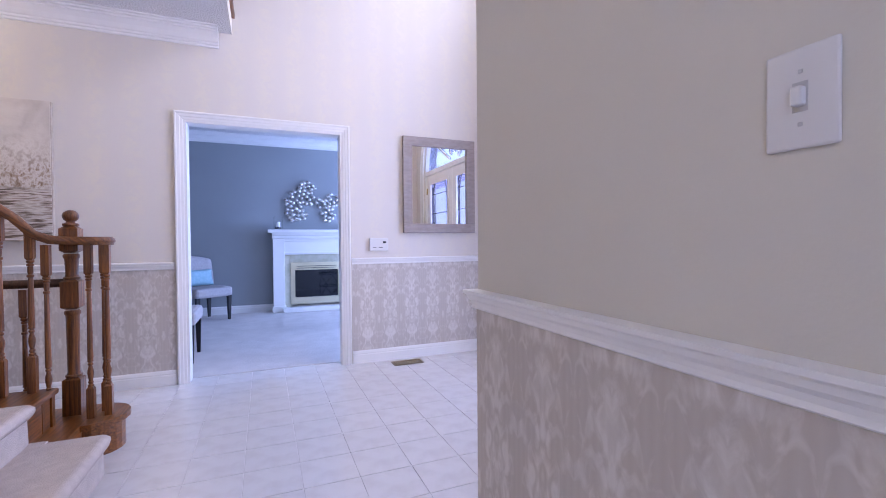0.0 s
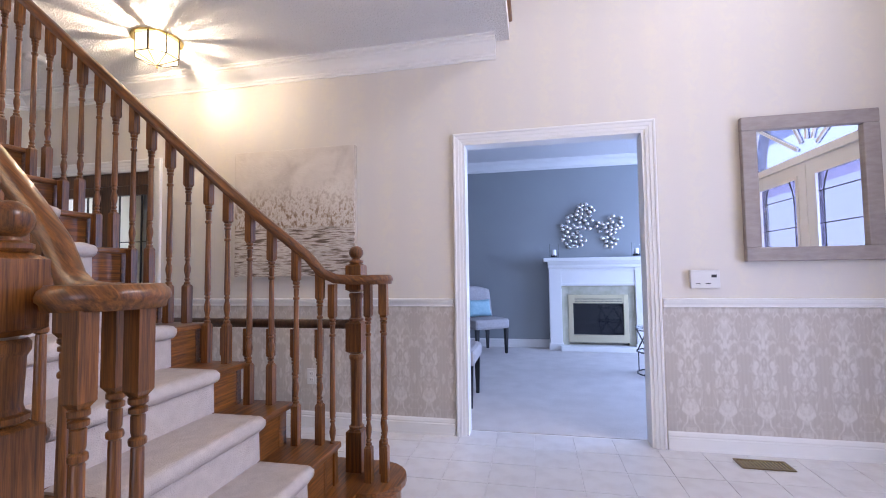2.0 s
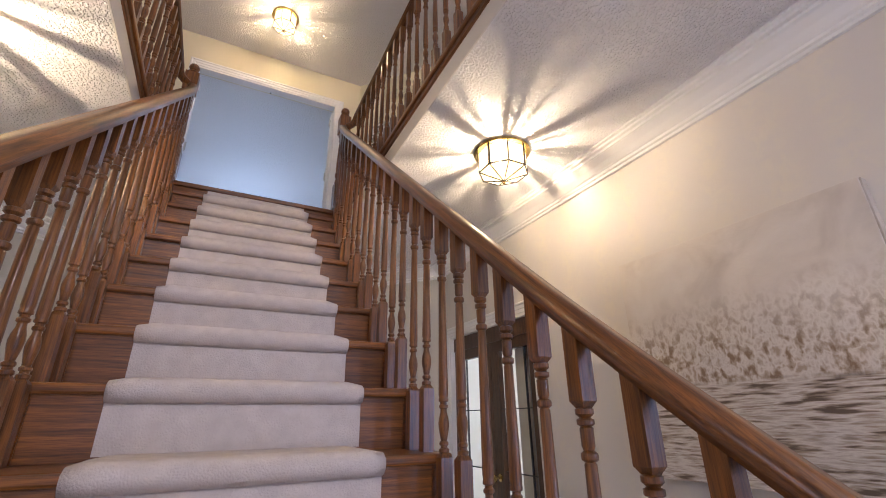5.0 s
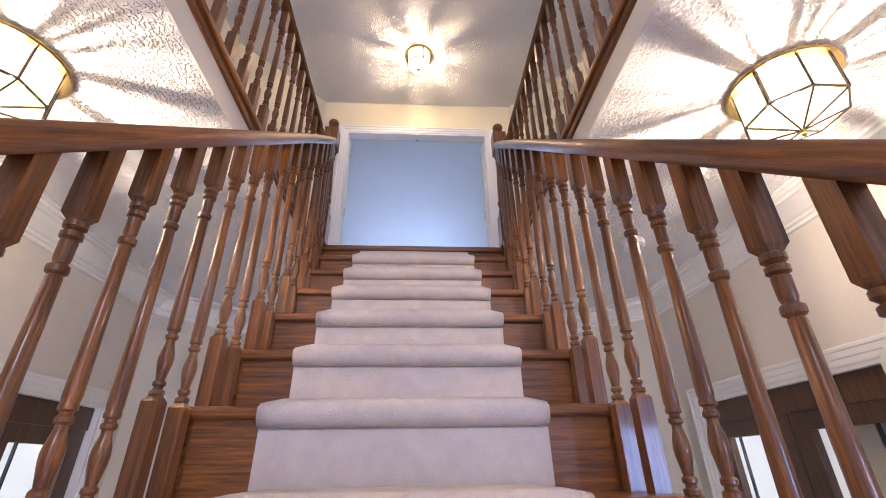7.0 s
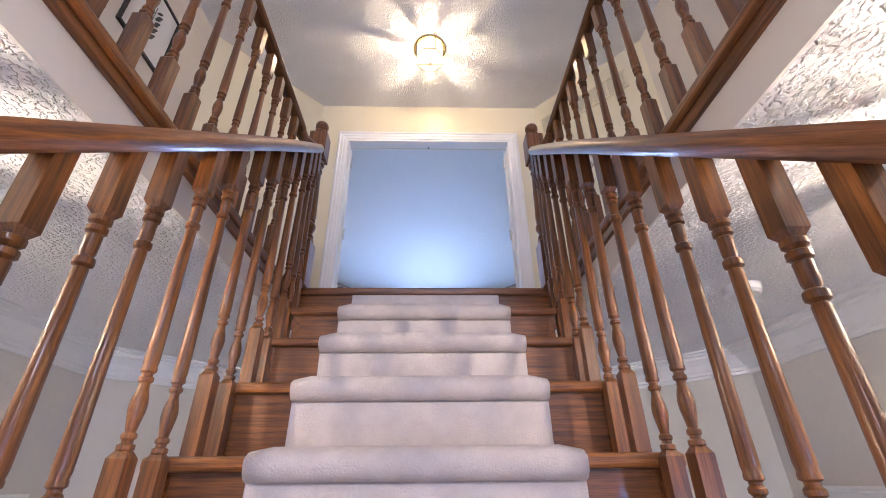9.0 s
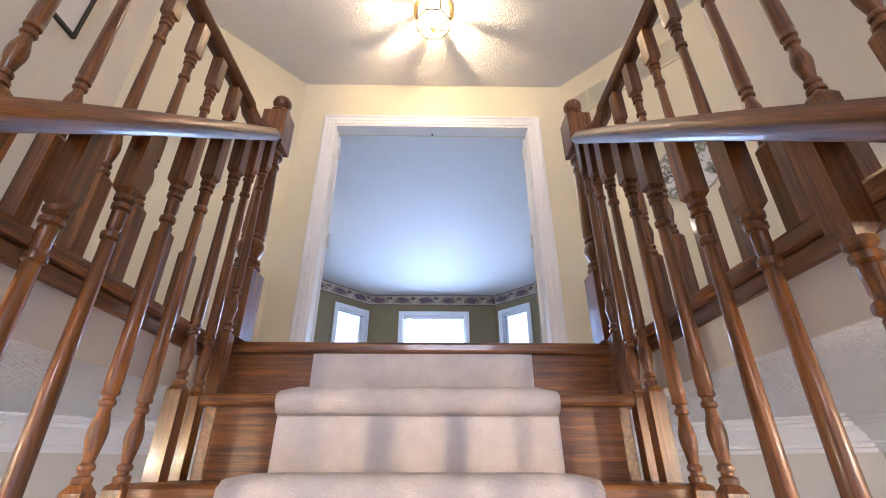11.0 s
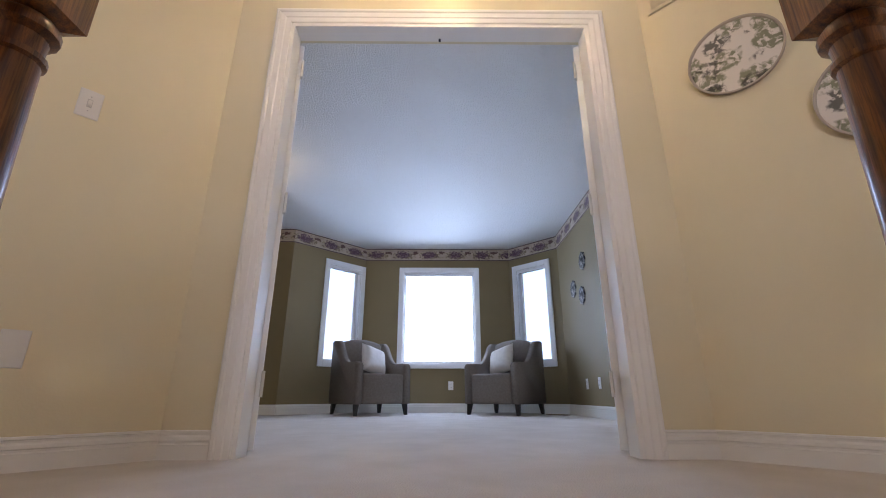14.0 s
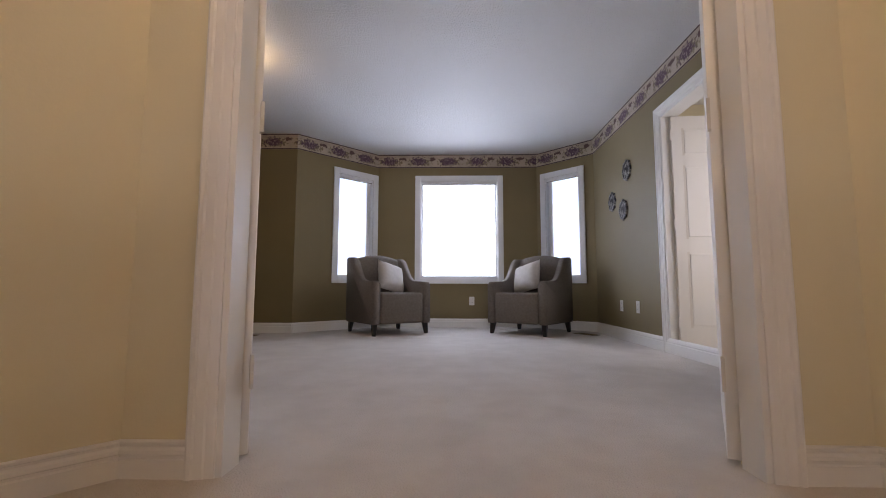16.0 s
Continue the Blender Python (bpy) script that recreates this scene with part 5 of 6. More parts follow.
for s in (-1, 1):
    y0, y1 = (DC + 0.004, DC + DH - 0.037) if s > 0 else (DC - DH + 0.037, DC - 0.004)
    leaf = part("leaf", boxes((FRONT + 0.05, FRONT + 0.095, y0, y0 + 0.14, 0.02, SPRING - 0.03), (FRONT + 0.05, FRONT + 0.095, y1 - 0.14, y1, 0.02, SPRING - 0.03), (FRONT + 0.05, FRONT + 0.095, y0 + 0.14, y1 - 0.14, 0.02, 0.25), (FRONT + 0.05, FRONT + 0.095, y0 + 0.14, y1 - 0.14, SPRING - 0.16, SPRING - 0.03)), WHITE, front)
    a, b, lo, hi = y0 + 0.14, y1 - 0.14, 0.25, SPRING - 0.16
    part("glazing_bead", boxes((FRONT + 0.04, FRONT + 0.05, a - 0.025, a + 0.006, lo - 0.025, hi + 0.025), (FRONT + 0.04, FRONT + 0.05, b - 0.006, b + 0.025, lo - 0.025, hi + 0.025), (FRONT + 0.04, FRONT + 0.05, a, b, lo - 0.025, lo + 0.006), (FRONT + 0.04, FRONT + 0.05, a, b, hi - 0.006, hi + 0.025)), WHITE, leaf)
    pane("pane", boxes((FRONT + 0.068, FRONT + 0.074, a, b, lo, hi)), leaf, LEADED)
    BORDER_GLASS = glass("grey_border_glass", (0.62, 0.56, 0.66), 0.25)
    for yy in (a, b - 0.07):
        pane("border_pane", boxes((FRONT + 0.062, FRONT + 0.066, yy, yy + 0.07, lo, hi)), leaf, BORDER_GLASS)
    pane("border_pane", boxes((FRONT + 0.062, FRONT + 0.066, a + 0.07, b - 0.07, hi - 0.09, hi)), leaf, BORDER_GLASS)
    m = (a + b) / 2
    for z in (0.45, 0.80, 1.15, 1.50, hi - 0.16):
        part("came", boxes((FRONT + 0.058, FRONT + 0.064, a, b, z - 0.004, z + 0.004)), LEAD, leaf)
    for yy in (a + 0.07, b - 0.07):
        part("came", boxes((FRONT + 0.058, FRONT + 0.064, yy - 0.004, yy + 0.004, lo, hi - 0.2)), LEAD, leaf)
    rr_ = (b - a) / 2 - 0.07
    bow_path = [(FRONT + 0.06, m + rr_ * math.cos(math.pi * i / 14), hi - 0.22 + rr_ * 1.25 * math.sin(math.pi * i / 14)) for i in range(15)]
    bm = bmesh.new()
    for p, q in zip(bow_path, bow_path[1:]):
        p, q = Vector(p), Vector(q)
        bmesh.ops.create_cube(bm, size=1, matrix=Matrix.Translation((p + q) / 2) @ (q - p).to_track_quat("X", "Y").to_matrix().to_4x4() @ Matrix.Diagonal(((q - p).length + 0.004, 0.008, 0.008, 1)))
    part("arched_came", bm, LEAD, leaf)
    hx = y0 + 0.065 if s > 0 else y1 - 0.065
    part("handle", lathe([(0.028, 0.0), (0.028, 0.006), (0.010, 0.012), (0.010, 0.04), (0.026, 0.05), (0.028, 0.065), (0.018, 0.078), (0.004, 0.08)], 14), BRASS, leaf, "round brass door knob", at=pose(FRONT + 0.05, hx, 1.0, 0, -90, 0))
    for z in (0.3, 1.05, 1.8):
        part("hinge", boxes((FRONT + 0.035, FRONT + 0.05, (y1 - 0.004) if s > 0 else (y0 - 0.012), (y1 + 0.012) if s > 0 else (y0 + 0.004), z, z + 0.09)), BRASS, leaf)


# ---- glazed double doors of the hall ----
def glazed_doors(at, label, turn):
    d = tagged(thing(turn, label, "door"), kind="structure")
    w = FR_R - FR_L - 0.04
    part("header", boxes((-w / 2, w / 2, 0.03, 0.10, FR_H - 0.13, FR_H - 0.018)), OAK_DARK, d)
    for s in (-1, 1):
        x0, x1 = (0.003, w / 2) if s > 0 else (-w / 2, -0.003)
        leaf = part("leaf", boxes((x0, x0 + 0.095, 0.04, 0.08, 0.01, FR_H - 0.13), (x1 - 0.095, x1, 0.04, 0.08, 0.01, FR_H - 0.13), (x0 + 0.095, x1 - 0.095, 0.04, 0.08, 0.01, 0.22), (x0 + 0.095, x1 - 0.095, 0.04, 0.08, FR_H - 0.21, FR_H - 0.13)), OAK_DARK, d)
        pane("pane", boxes((x0 + 0.095, x1 - 0.095, 0.057, 0.063, 0.22, FR_H - 0.21)), leaf)
        a, b = x0 + 0.095, x1 - 0.095
        for z in (0.62, 1.02, 1.42):
            part("came", boxes((a, b, 0.052, 0.068, z - 0.003, z + 0.003)), LEAD, leaf)
        for x in (a + 0.07, b - 0.07):
            part("came", boxes((x - 0.003, x + 0.003, 0.052, 0.068, 0.22, FR_H - 0.21)), LEAD, leaf)
        kx = x0 + 0.05 if s > 0 else x1 - 0.05
        part("handle", lathe([(0.025, 0.0), (0.025, 0.006), (0.009, 0.012), (0.009, 0.035), (0.024, 0.045), (0.026, 0.058), (0.016, 0.07), (0.003, 0.072)], 14), BRASS, leaf, "round brass door knob", at=pose(kx, 0.04, 0.98, 90, 0, 0))
    d.matrix_world = at
    return d


glazed_doors(pose((FR_L + FR_R) / 2, RIGHT, 0), "dark oak double door with leaded clear glass", "door_6")
glazed_doors(pose((FR_L + FR_R) / 2, LEFT, 0, 0, 0, 180), "dark oak double door with leaded clear glass", "door_7")
smoke = thing("smoke_detector", "round white smoke detector on the hall ceiling", "smoke detector")
part("housing", lathe([(0.050, -0.035), (0.062, -0.026), (0.065, -0.010), (0.065, 0.0)], 24), PLASTIC, smoke)
smoke.matrix_world = pose(-3.56, 3.46, SOFFIT)

# dentils under the hall crown moulding
for y, s in ((RIGHT, -1), (LEFT, 1)):
    bm = bmesh.new()
    x = -4.3
    while x < SLAB_END - 0.15:
        box(bm, x, x + 0.018, y + s * 0.030, y + s * 0.052, SOFFIT - 0.054, SOFFIT - 0.036)
        x += 0.036
    tagged(setting("dentil_row", bm, WHITE, "row of small white dentils on the crown moulding", "trim"), kind="structure")

# ---- sitting room ----
fp = thing("fireplace", "white painted fireplace mantel with a brass-framed black firebox", "fireplace")
FX, FY = 0.875, 7.58


def fbox(name, rows, mat, label="", bevel=0.004):
    return part(name, boxes(*rows, bevel=bevel), mat, fp, label)


for s in (-1, 1):
    x = s * 0.575
    pil = fbox("pilaster", [(x - 0.085, x + 0.085, -0.20, -0.002, 0.0, 1.15)], WHITE)
    part("plinth", boxes((x - 0.10, x + 0.10, -0.215, -0.002, 0.0, 0.10), bevel=0.004), WHITE, pil)
fbox("frieze", [(-0.49, 0.49, -0.185, -0.002, 0.90, 1.15)], WHITE)
fbox("frieze_moulding", [(-0.49, 0.49, -0.20, -0.185, 0.915, 0.94), (-0.49, 0.49, -0.20, -0.185, 1.11, 1.13)], WHITE)
part("shelf_moulding", sweep([(-0.67, -0.21, 1.15), (0.67, -0.21, 1.15)], [(-0.20, 0), (0.0, 0), (0.012, 0.02), (0.018, 0.045), (0.04, 0.065), (0.055, 0.095), (-0.20, 0.095)]), WHITE, fp)
fbox("shelf", [(-0.73, 0.73, -0.285, -0.002, 1.245, 1.295)], WHITE, bevel=0.006)
fbox("marble_surround", [(-0.49, -0.40, -0.15, -0.002, 0.07, 0.90), (0.40, 0.49, -0.15, -0.002, 0.07, 0.90), (-0.40, 0.40, -0.15, -0.002, 0.775, 0.90)], shade("cream_marble", (0.55, 0.52, 0.40), 0.25, second=(0.42, 0.40, 0.28), scale=7), "cream veined marble")
fbox("hearth", [(-0.52, 0.52, -0.30, -0.002, 0.0, 0.07)], WHITE, bevel=0.008)
fbox("brass_frame", [(-0.40, -0.335, -0.16, -0.01, 0.11, 0.775), (0.335, 0.40, -0.16, -0.01, 0.11, 0.775), (-0.335, 0.335, -0.16, -0.01, 0.11, 0.215), (-0.335, 0.335, -0.16, -0.01, 0.652, 0.775)], shade("pale_brass", (0.72, 0.66, 0.46), 0.3, 0.8), "polished brass frame", 0.003)
fbox("louvre", [(-0.31, 0.31, -0.166, -0.16, 0.68, 0.688), (-0.31, 0.31, -0.166, -0.16, 0.71, 0.718)], DARK_GAP, bevel=0.0)
fbox("glass_front", [(-0.335, 0.335, -0.135, -0.12, 0.215, 0.652)], shade("black_fire_glass", (0.01, 0.011, 0.014), 0.06), "black glass")
fp.matrix_world = pose(FX, FY, 0)

sculpture = thing("wall_sculpture", "cluster of small silver metal discs above the mantel", "wall sculpture")
random.seed(11)
disc = mesh_of("disc", lathe([(0.005, -0.028), (0.026, -0.024), (0.031, -0.018), (0.024, -0.011), (0.004, -0.008)], 14), SILVER)
made = []
for cx, cz, rx, rz, count in ((-0.20, 0.06, 0.20, 0.13, 18), (-0.10, 0.25, 0.12, 0.10, 11), (-0.27, -0.19, 0.16, 0.12, 14), (0.12, 0.0, 0.16, 0.09, 9), (0.29, 0.05, 0.13, 0.10, 9), (0.22, -0.17, 0.10, 0.15, 11), (-0.36, -0.03, 0.08, 0.12, 5)):
    tries = 0
    while count and tries < 400:
        tries += 1
        a, r = random.uniform(0, 6.283), math.sqrt(random.random())
        x, z = cx + rx * r * math.cos(a), cz + rz * r * math.sin(a)
        if all((x - p) ** 2 + (z - q) ** 2 > 0.052 ** 2 for p, q in made):
            made.append((x, z))
            count -= 1
            part("disc", disc, None, sculpture, at=pose(x, -0.01 - random.uniform(0, 0.02), z, 90 + random.uniform(-22, 22), random.uniform(-22, 22), 0) @ Matrix.Diagonal((1, 1, -1, 1)))
bm = bmesh.new()
for i, (x, z) in enumerate(made):
    near = sorted(made, key=lambda p: (p[0] - x) ** 2 + (p[1] - z) ** 2)[1:3]
    for q in near:
        p0, p1 = Vector((x, -0.008, z)), Vector((q[0], -0.008, q[1]))
        bmesh.ops.create_cube(bm, size=1, matrix=Matrix.Translation((p0 + p1) / 2) @ (p1 - p0).to_track_quat("X", "Y").to_matrix().to_4x4() @ Matrix.Diagonal(((p1 - p0).length, 0.005, 0.005, 1)))
part("wire_frame", bm, SILVER, sculpture)
sculpture.matrix_world = pose(0.85, FY - 0.002, 1.74)

for x in (0.298, 1.403):
    jar = thing("candle_jar", "clear glass candle holder with dark stones on the mantel", "candle holder", "candle holders")
    g = part("glass", lathe([(0.048, 0.0), (0.052, 0.01), (0.052, 0.17), (0.049, 0.17), (0.049, 0.012), (0.01, 0.011)], 20), GLASS, jar)
    g.visible_shadow = False
    part("candle", lathe([(0.026, 0.03), (0.026, 0.10), (0.004, 0.102)], 14), PLASTIC, jar, "cream pillar candle")
    part("stones", ball(ball(ball(bmesh.new(), (0.02, 0.01, 0.028), 0.022, 8, (1, 1, 0.7)), (-0.02, 0.015, 0.026), 0.02, 8, (1, 1, 0.7)), (0.0, -0.025, 0.026), 0.02, 8, (1, 1, 0.7)), BLACK, jar)
    jar.matrix_world = pose(x, FY - 0.15, 1.295) @ Matrix.Diagonal((1.2, 1.2, 1.2, 1))

LINEN = shade("grey_linen", (0.40, 0.37, 0.36), 0.9, second=(0.46, 0.43, 0.42), scale=40, bump=0.3, bump_scale=250)
AQUA = shade("pale_aqua_cloth", (0.28, 0.47, 0.52), 0.9, second=(0.34, 0.53, 0.58), scale=25, bump=0.2, bump_scale=200)


def cushion(bm, w, h, d, at):
    """A plump pillow standing in the xz plane."""
    n = 10
    grid = {}
    for side in (-1, 1):
        for i in range(n + 1):
            for j in range(n + 1):
                u, v = 2 * i / n - 1, 2 * j / n - 1
                swell = (max(0.0, (1 - u ** 4) * (1 - v ** 4))) ** 0.55
                pinch = 1 - 0.06 * (1 - abs(u)) * abs(v) ** 3 - 0.0
                pinch_v = 1 - 0.06 * (1 - abs(v)) * abs(u) ** 3
                edge = i in (0, n) or j in (0, n)
                key = (i, j, 0 if edge else side)
                if key not in grid:
                    grid[key] = bm.verts.new(at @ Vector((u * w / 2 * pinch_v, side * d / 2 * swell if not edge else 0, v * h / 2 * pinch)))
        for i in range(n):
            for j in range(n):
                ks = [(i, j), (i + 1, j), (i + 1, j + 1), (i, j + 1)]
                q = [grid[(a, b, 0 if a in (0, n) or b in (0, n) else side)] for a, b in ks]
                bm.faces.new(q if side < 0 else q[::-1]).smooth = True
    return bm


def tapered_leg(at, top, foot, height, lean=(0, 0)):
    bm = bmesh.new()
    a = [bm.verts.new((at[0] + lean[0] + x * foot, at[1] + lean[1] + y * foot, 0)) for x, y in ((-1, -1), (1, -1), (1, 1), (-1, 1))]
    b = [bm.verts.new((at[0] + x * top, at[1] + y * top, height)) for x, y in ((-1, -1), (1, -1), (1, 1), (-1, 1))]
    bm.faces.new(a[::-1]), bm.faces.new(b)
    for i in range(4):
        bm.faces.new((a[i], a[(i + 1) % 4], b[(i + 1) % 4], b[i]))
    return bm


def side_chair(at, label, pillow):
    """An upholstered armless chair, facing -y."""
    c = thing("side_chair", label, "chair", "sitting room chairs", None)
    part("seat", boxes((-0.27, 0.27, -0.29, 0.27, 0.34, 0.475), bevel=0.035), LINEN, c)
    bm = bmesh.new()
    n = 8
    rows = []
    for i in range(n + 1):
        x = -0.26 + 0.52 * i / n
        topz = 0.86 + 0.05 * math.cos(math.pi * (i / n - 0.5))
        curve = 0.04 * (2 * i / n - 1) ** 2
        rows.append([(x, 0.17 - curve, 0.44), (x, 0.25 - curve, topz - 0.02), (x, 0.28 - curve, topz), (x, 0.31 - curve, topz - 0.02), (x, 0.25 - curve, 0.44)])
    vs = [[bm.verts.new(p) for p in r] for r in rows]
    for p, q in zip(vs, vs[1:]):
        for k in range(5):
            bm.faces.new((p[k], p[(k + 1) % 5], q[(k + 1) % 5], q[k])).smooth = True
    bm.faces.new(vs[0]), bm.faces.new(vs[-1][::-1])
    bmesh.ops.recalc_face_normals(bm, faces=bm.faces)
    part("backrest", bm, LINEN, c)
    for x, y in ((-0.23, -0.25), (0.23, -0.25), (-0.23, 0.23), (0.23, 0.23)):
        part("leg", tapered_leg((x, y), 0.025, 0.015, 0.35), BLACK, c)
    c.matrix_world = at
    if pillow:
        pl = thing("throw_pillow", "pale aqua throw pillow on the grey side chair", "pillow")
        part("cover", cushion(bmesh.new(), 0.42, 0.24, 0.12, pose(0, 0, 0)), AQUA, pl)
        pl.matrix_world = at @ pose(0, 0.10, 0.60, -14, 0, 0)


side_chair(pose(-0.72, 7.12, 0, 0, 0, 38), "grey upholstered side chair with black tapered legs", True)
side_chair(pose(-0.78, 4.86, 0, 0, 0, 90), "grey upholstered side chair beside the doorway", False)
side = thing("accent_table", "round side table of bent dark metal rods", "side table")
part("top", lathe([(0.20, 0.50), (0.205, 0.505), (0.205, 0.515), (0.20, 0.52)], 28), GLASS, side, "clear round glass top")
for k in range(3):
    z = (0.02, 0.25, 0.48)[k]
    ring = [(0.2 * math.cos(2 * math.pi * i / 28), 0.2 * math.sin(2 * math.pi * i / 28), z) for i in range(29)]
    part("ring", sweep(ring, [(-0.006, -0.006), (0.006, -0.006), (0.006, 0.006), (-0.006, 0.006)]), BLACK, side)
for k in range(10):
    a0, a1 = 2 * math.pi * k / 10, 2 * math.pi * (k + 0.55) / 10 * (1 if k % 2 else 1.0)
    z0_, z1_ = ((0.02, 0.25), (0.25, 0.48))[k % 2]
    p, q = Vector((0.2 * math.cos(a0), 0.2 * math.sin(a0), z0_)), Vector((0.2 * math.cos(a1 + 0.5), 0.2 * math.sin(a1 + 0.5), z1_))
    bm = bmesh.new()
    bmesh.ops.create_cube(bm, size=1, matrix=Matrix.Translation((p + q) / 2) @ (q - p).to_track_quat("X", "Y").to_matrix().to_4x4() @ Matrix.Diagonal(((q - p).length, 0.010, 0.010, 1)))
    part("rod", bm, BLACK, side)
side.matrix_world = pose(1.27, 6.03, 0)

# ---- landing ----
PLATE = flowers("floral_plate", (0.70, 0.66, 0.62), (0.025, 0.022, 0.020), (0.13, 0.15, 0.07), (7.5, 7.5, 7.5), 0.36, 0.44)


def slant_at(d, z):
    """A place on the slanting landing wall to the right of the door, d metres from its corner."""
    a = math.atan2(RIGHT - BR, -4.41 - BACK)
    return pose(BACK + d * math.cos(a), BR + d * math.sin(a), z, 0, 0, math.degrees(a))


def slant_left(d, z):
    a = math.atan2(BL - LEFT, -4.41 - BACK)
    return pose(BACK + d * math.cos(a), BL - d * math.sin(a), z, 0, 0, 180 - math.degrees(a))


for d, z, r in ((0.335, UP + 1.57, 0.175), (0.70, UP + 1.20, 0.18)):
    p = thing("wall_plate", "round cream wall plate with dark and green floral print", "wall plate", "landing plates")
    part("rim", lathe([(r * 0.93, 0.006), (r * 0.96, 0.022), (r, 0.024), (r, 0.012), (r * 0.97, 0.0)], 40), shade("beige_rim", (0.42, 0.36, 0.30), 0.5), p)
    part("face", lathe([(0.002, 0.017), (r * 0.5, 0.016), (r * 0.95, 0.014), (r * 0.95, 0.004), (0.002, 0.004)], 40), PLATE, p, "cream disc with printed flowers")
    p.matrix_world = slant_at(d, z) @ pose(0, 0, 0, 90, random.uniform(0, 90), 0)
grille = thing("return_grille", "long cream return air grille below the landing ceiling", "air grille")
part("backing", boxes((0.0, 0.80, -0.004, 0.0, -0.085, 0.085)), shade("grille_shadow", (0.45, 0.42, 0.36), 0.7), grille)
part("frame", boxes((-0.012, 0.812, -0.012, 0.0, 0.085, 0.10), (-0.012, 0.812, -0.012, 0.0, -0.10, -0.085)), CREAM, grille)
for i in range(6):
    part("divider", boxes((i * 0.16 - 0.007, i * 0.16 + 0.007, -0.010, 0.0, -0.085, 0.085)), CREAM, grille)
for i in range(14):
    part("slat", boxes((0.0, 0.80, -0.008, -0.002, -0.080 + i * 0.0122, -0.075 + i * 0.0122)), CREAM, grille)
grille.matrix_world = slant_at(0.055, UP + 2.11)
switch_plate(slant_left(0.45, UP + 1.25), "white light switch on the cream landing wall")
switch_plate(slant_left(0.455, UP + 0.352), "blank white cover plate on the cream landing wall", 0.072, False)
frame_pic = thing("botanical_print", "black framed botanical print on the gallery wall", "picture")
part("frame", boxes((-0.20, 0.20, -0.02, 0, 0.235, 0.25), (-0.20, 0.20, -0.02, 0, -0.25, -0.235), (-0.20, -0.185, -0.02, 0, -0.235, 0.235), (0.185, 0.20, -0.02, 0, -0.235, 0.235)), BLACK, frame_pic)
part("print", boxes((-0.185, 0.185, -0.008, -0.002, -0.235, 0.235)), shade("white_paper", (0.75, 0.74, 0.72), 0.7), frame_pic)
bm = bmesh.new()
for i in range(9):
    z = -0.12 + i * 0.028
    for s in (-1, 1):
        bmesh.ops.create_circle(bm, cap_ends=True, radius=1, segments=8, matrix=Matrix.Translation((s * 0.035 + (0.01 if i % 2 else 0), -0.0095, z + 0.02)) @ Matrix.Rotation(math.radians(s * 45), 4, "Y") @ Matrix.Rotation(math.radians(90), 4, "X") @ Matrix.Diagonal((0.010, 0.032, 1, 1)))
box(bm, -0.002, 0.002, -0.0098, -0.0088, -0.16, 0.14)
part("leaf_motif", bm, DARK_GAP, frame_pic)
frame_pic.matrix_world = pose(-3.86, LEFT, UP + 1.74, 0, 0, 180)

# double bedroom door, both leaves folded back into the room
for s, y in ((1, UD_R - 0.018), (-1, UD_L + 0.018)):
    d = tagged(thing("door_8" if s > 0 else "door_9", "white bedroom door leaf standing open", "door"), kind="structure")
    part("leaf", boxes((-0.74, -0.012, -0.018, 0.018, 0.015, UD_H - 0.025), bevel=0.003), WHITE, d)
    for z in (0.21, 1.0, 1.75):
        part("hinge", boxes((-0.012, 0.014, -s * 0.017 - 0.005, -s * 0.017 + 0.005, z, z + 0.10)), shade("painted_hinge", (0.66, 0.62, 0.55), 0.4, 0.3), d)
    d.matrix_world = pose(BACK - 0.107, y - (0.012 if s > 0 else -0.002), UP, 0, 0, -s * 30)
catch = thing("door_catch", "small dark ball catch in the door head", "door catch")
part("pin", lathe([(0.006, -0.012), (0.006, 0.0)], 10), BLACK, catch)
catch.matrix_world = pose(BACK - 0.08, 2.29, UP + UD_H - 0.018)

# ---- bedroom ----
FRAME_WHITE = shade("white_window_paint", (0.78, 0.79, 0.80), 0.4, second=(0.74, 0.75, 0.76), scale=5)


# no screen: the tint only dims the bright lamp seen through the side panes
DIM_GLASS = glass("dimmed_window_glass", (0.22, 0.26, 0.33), 0.05)


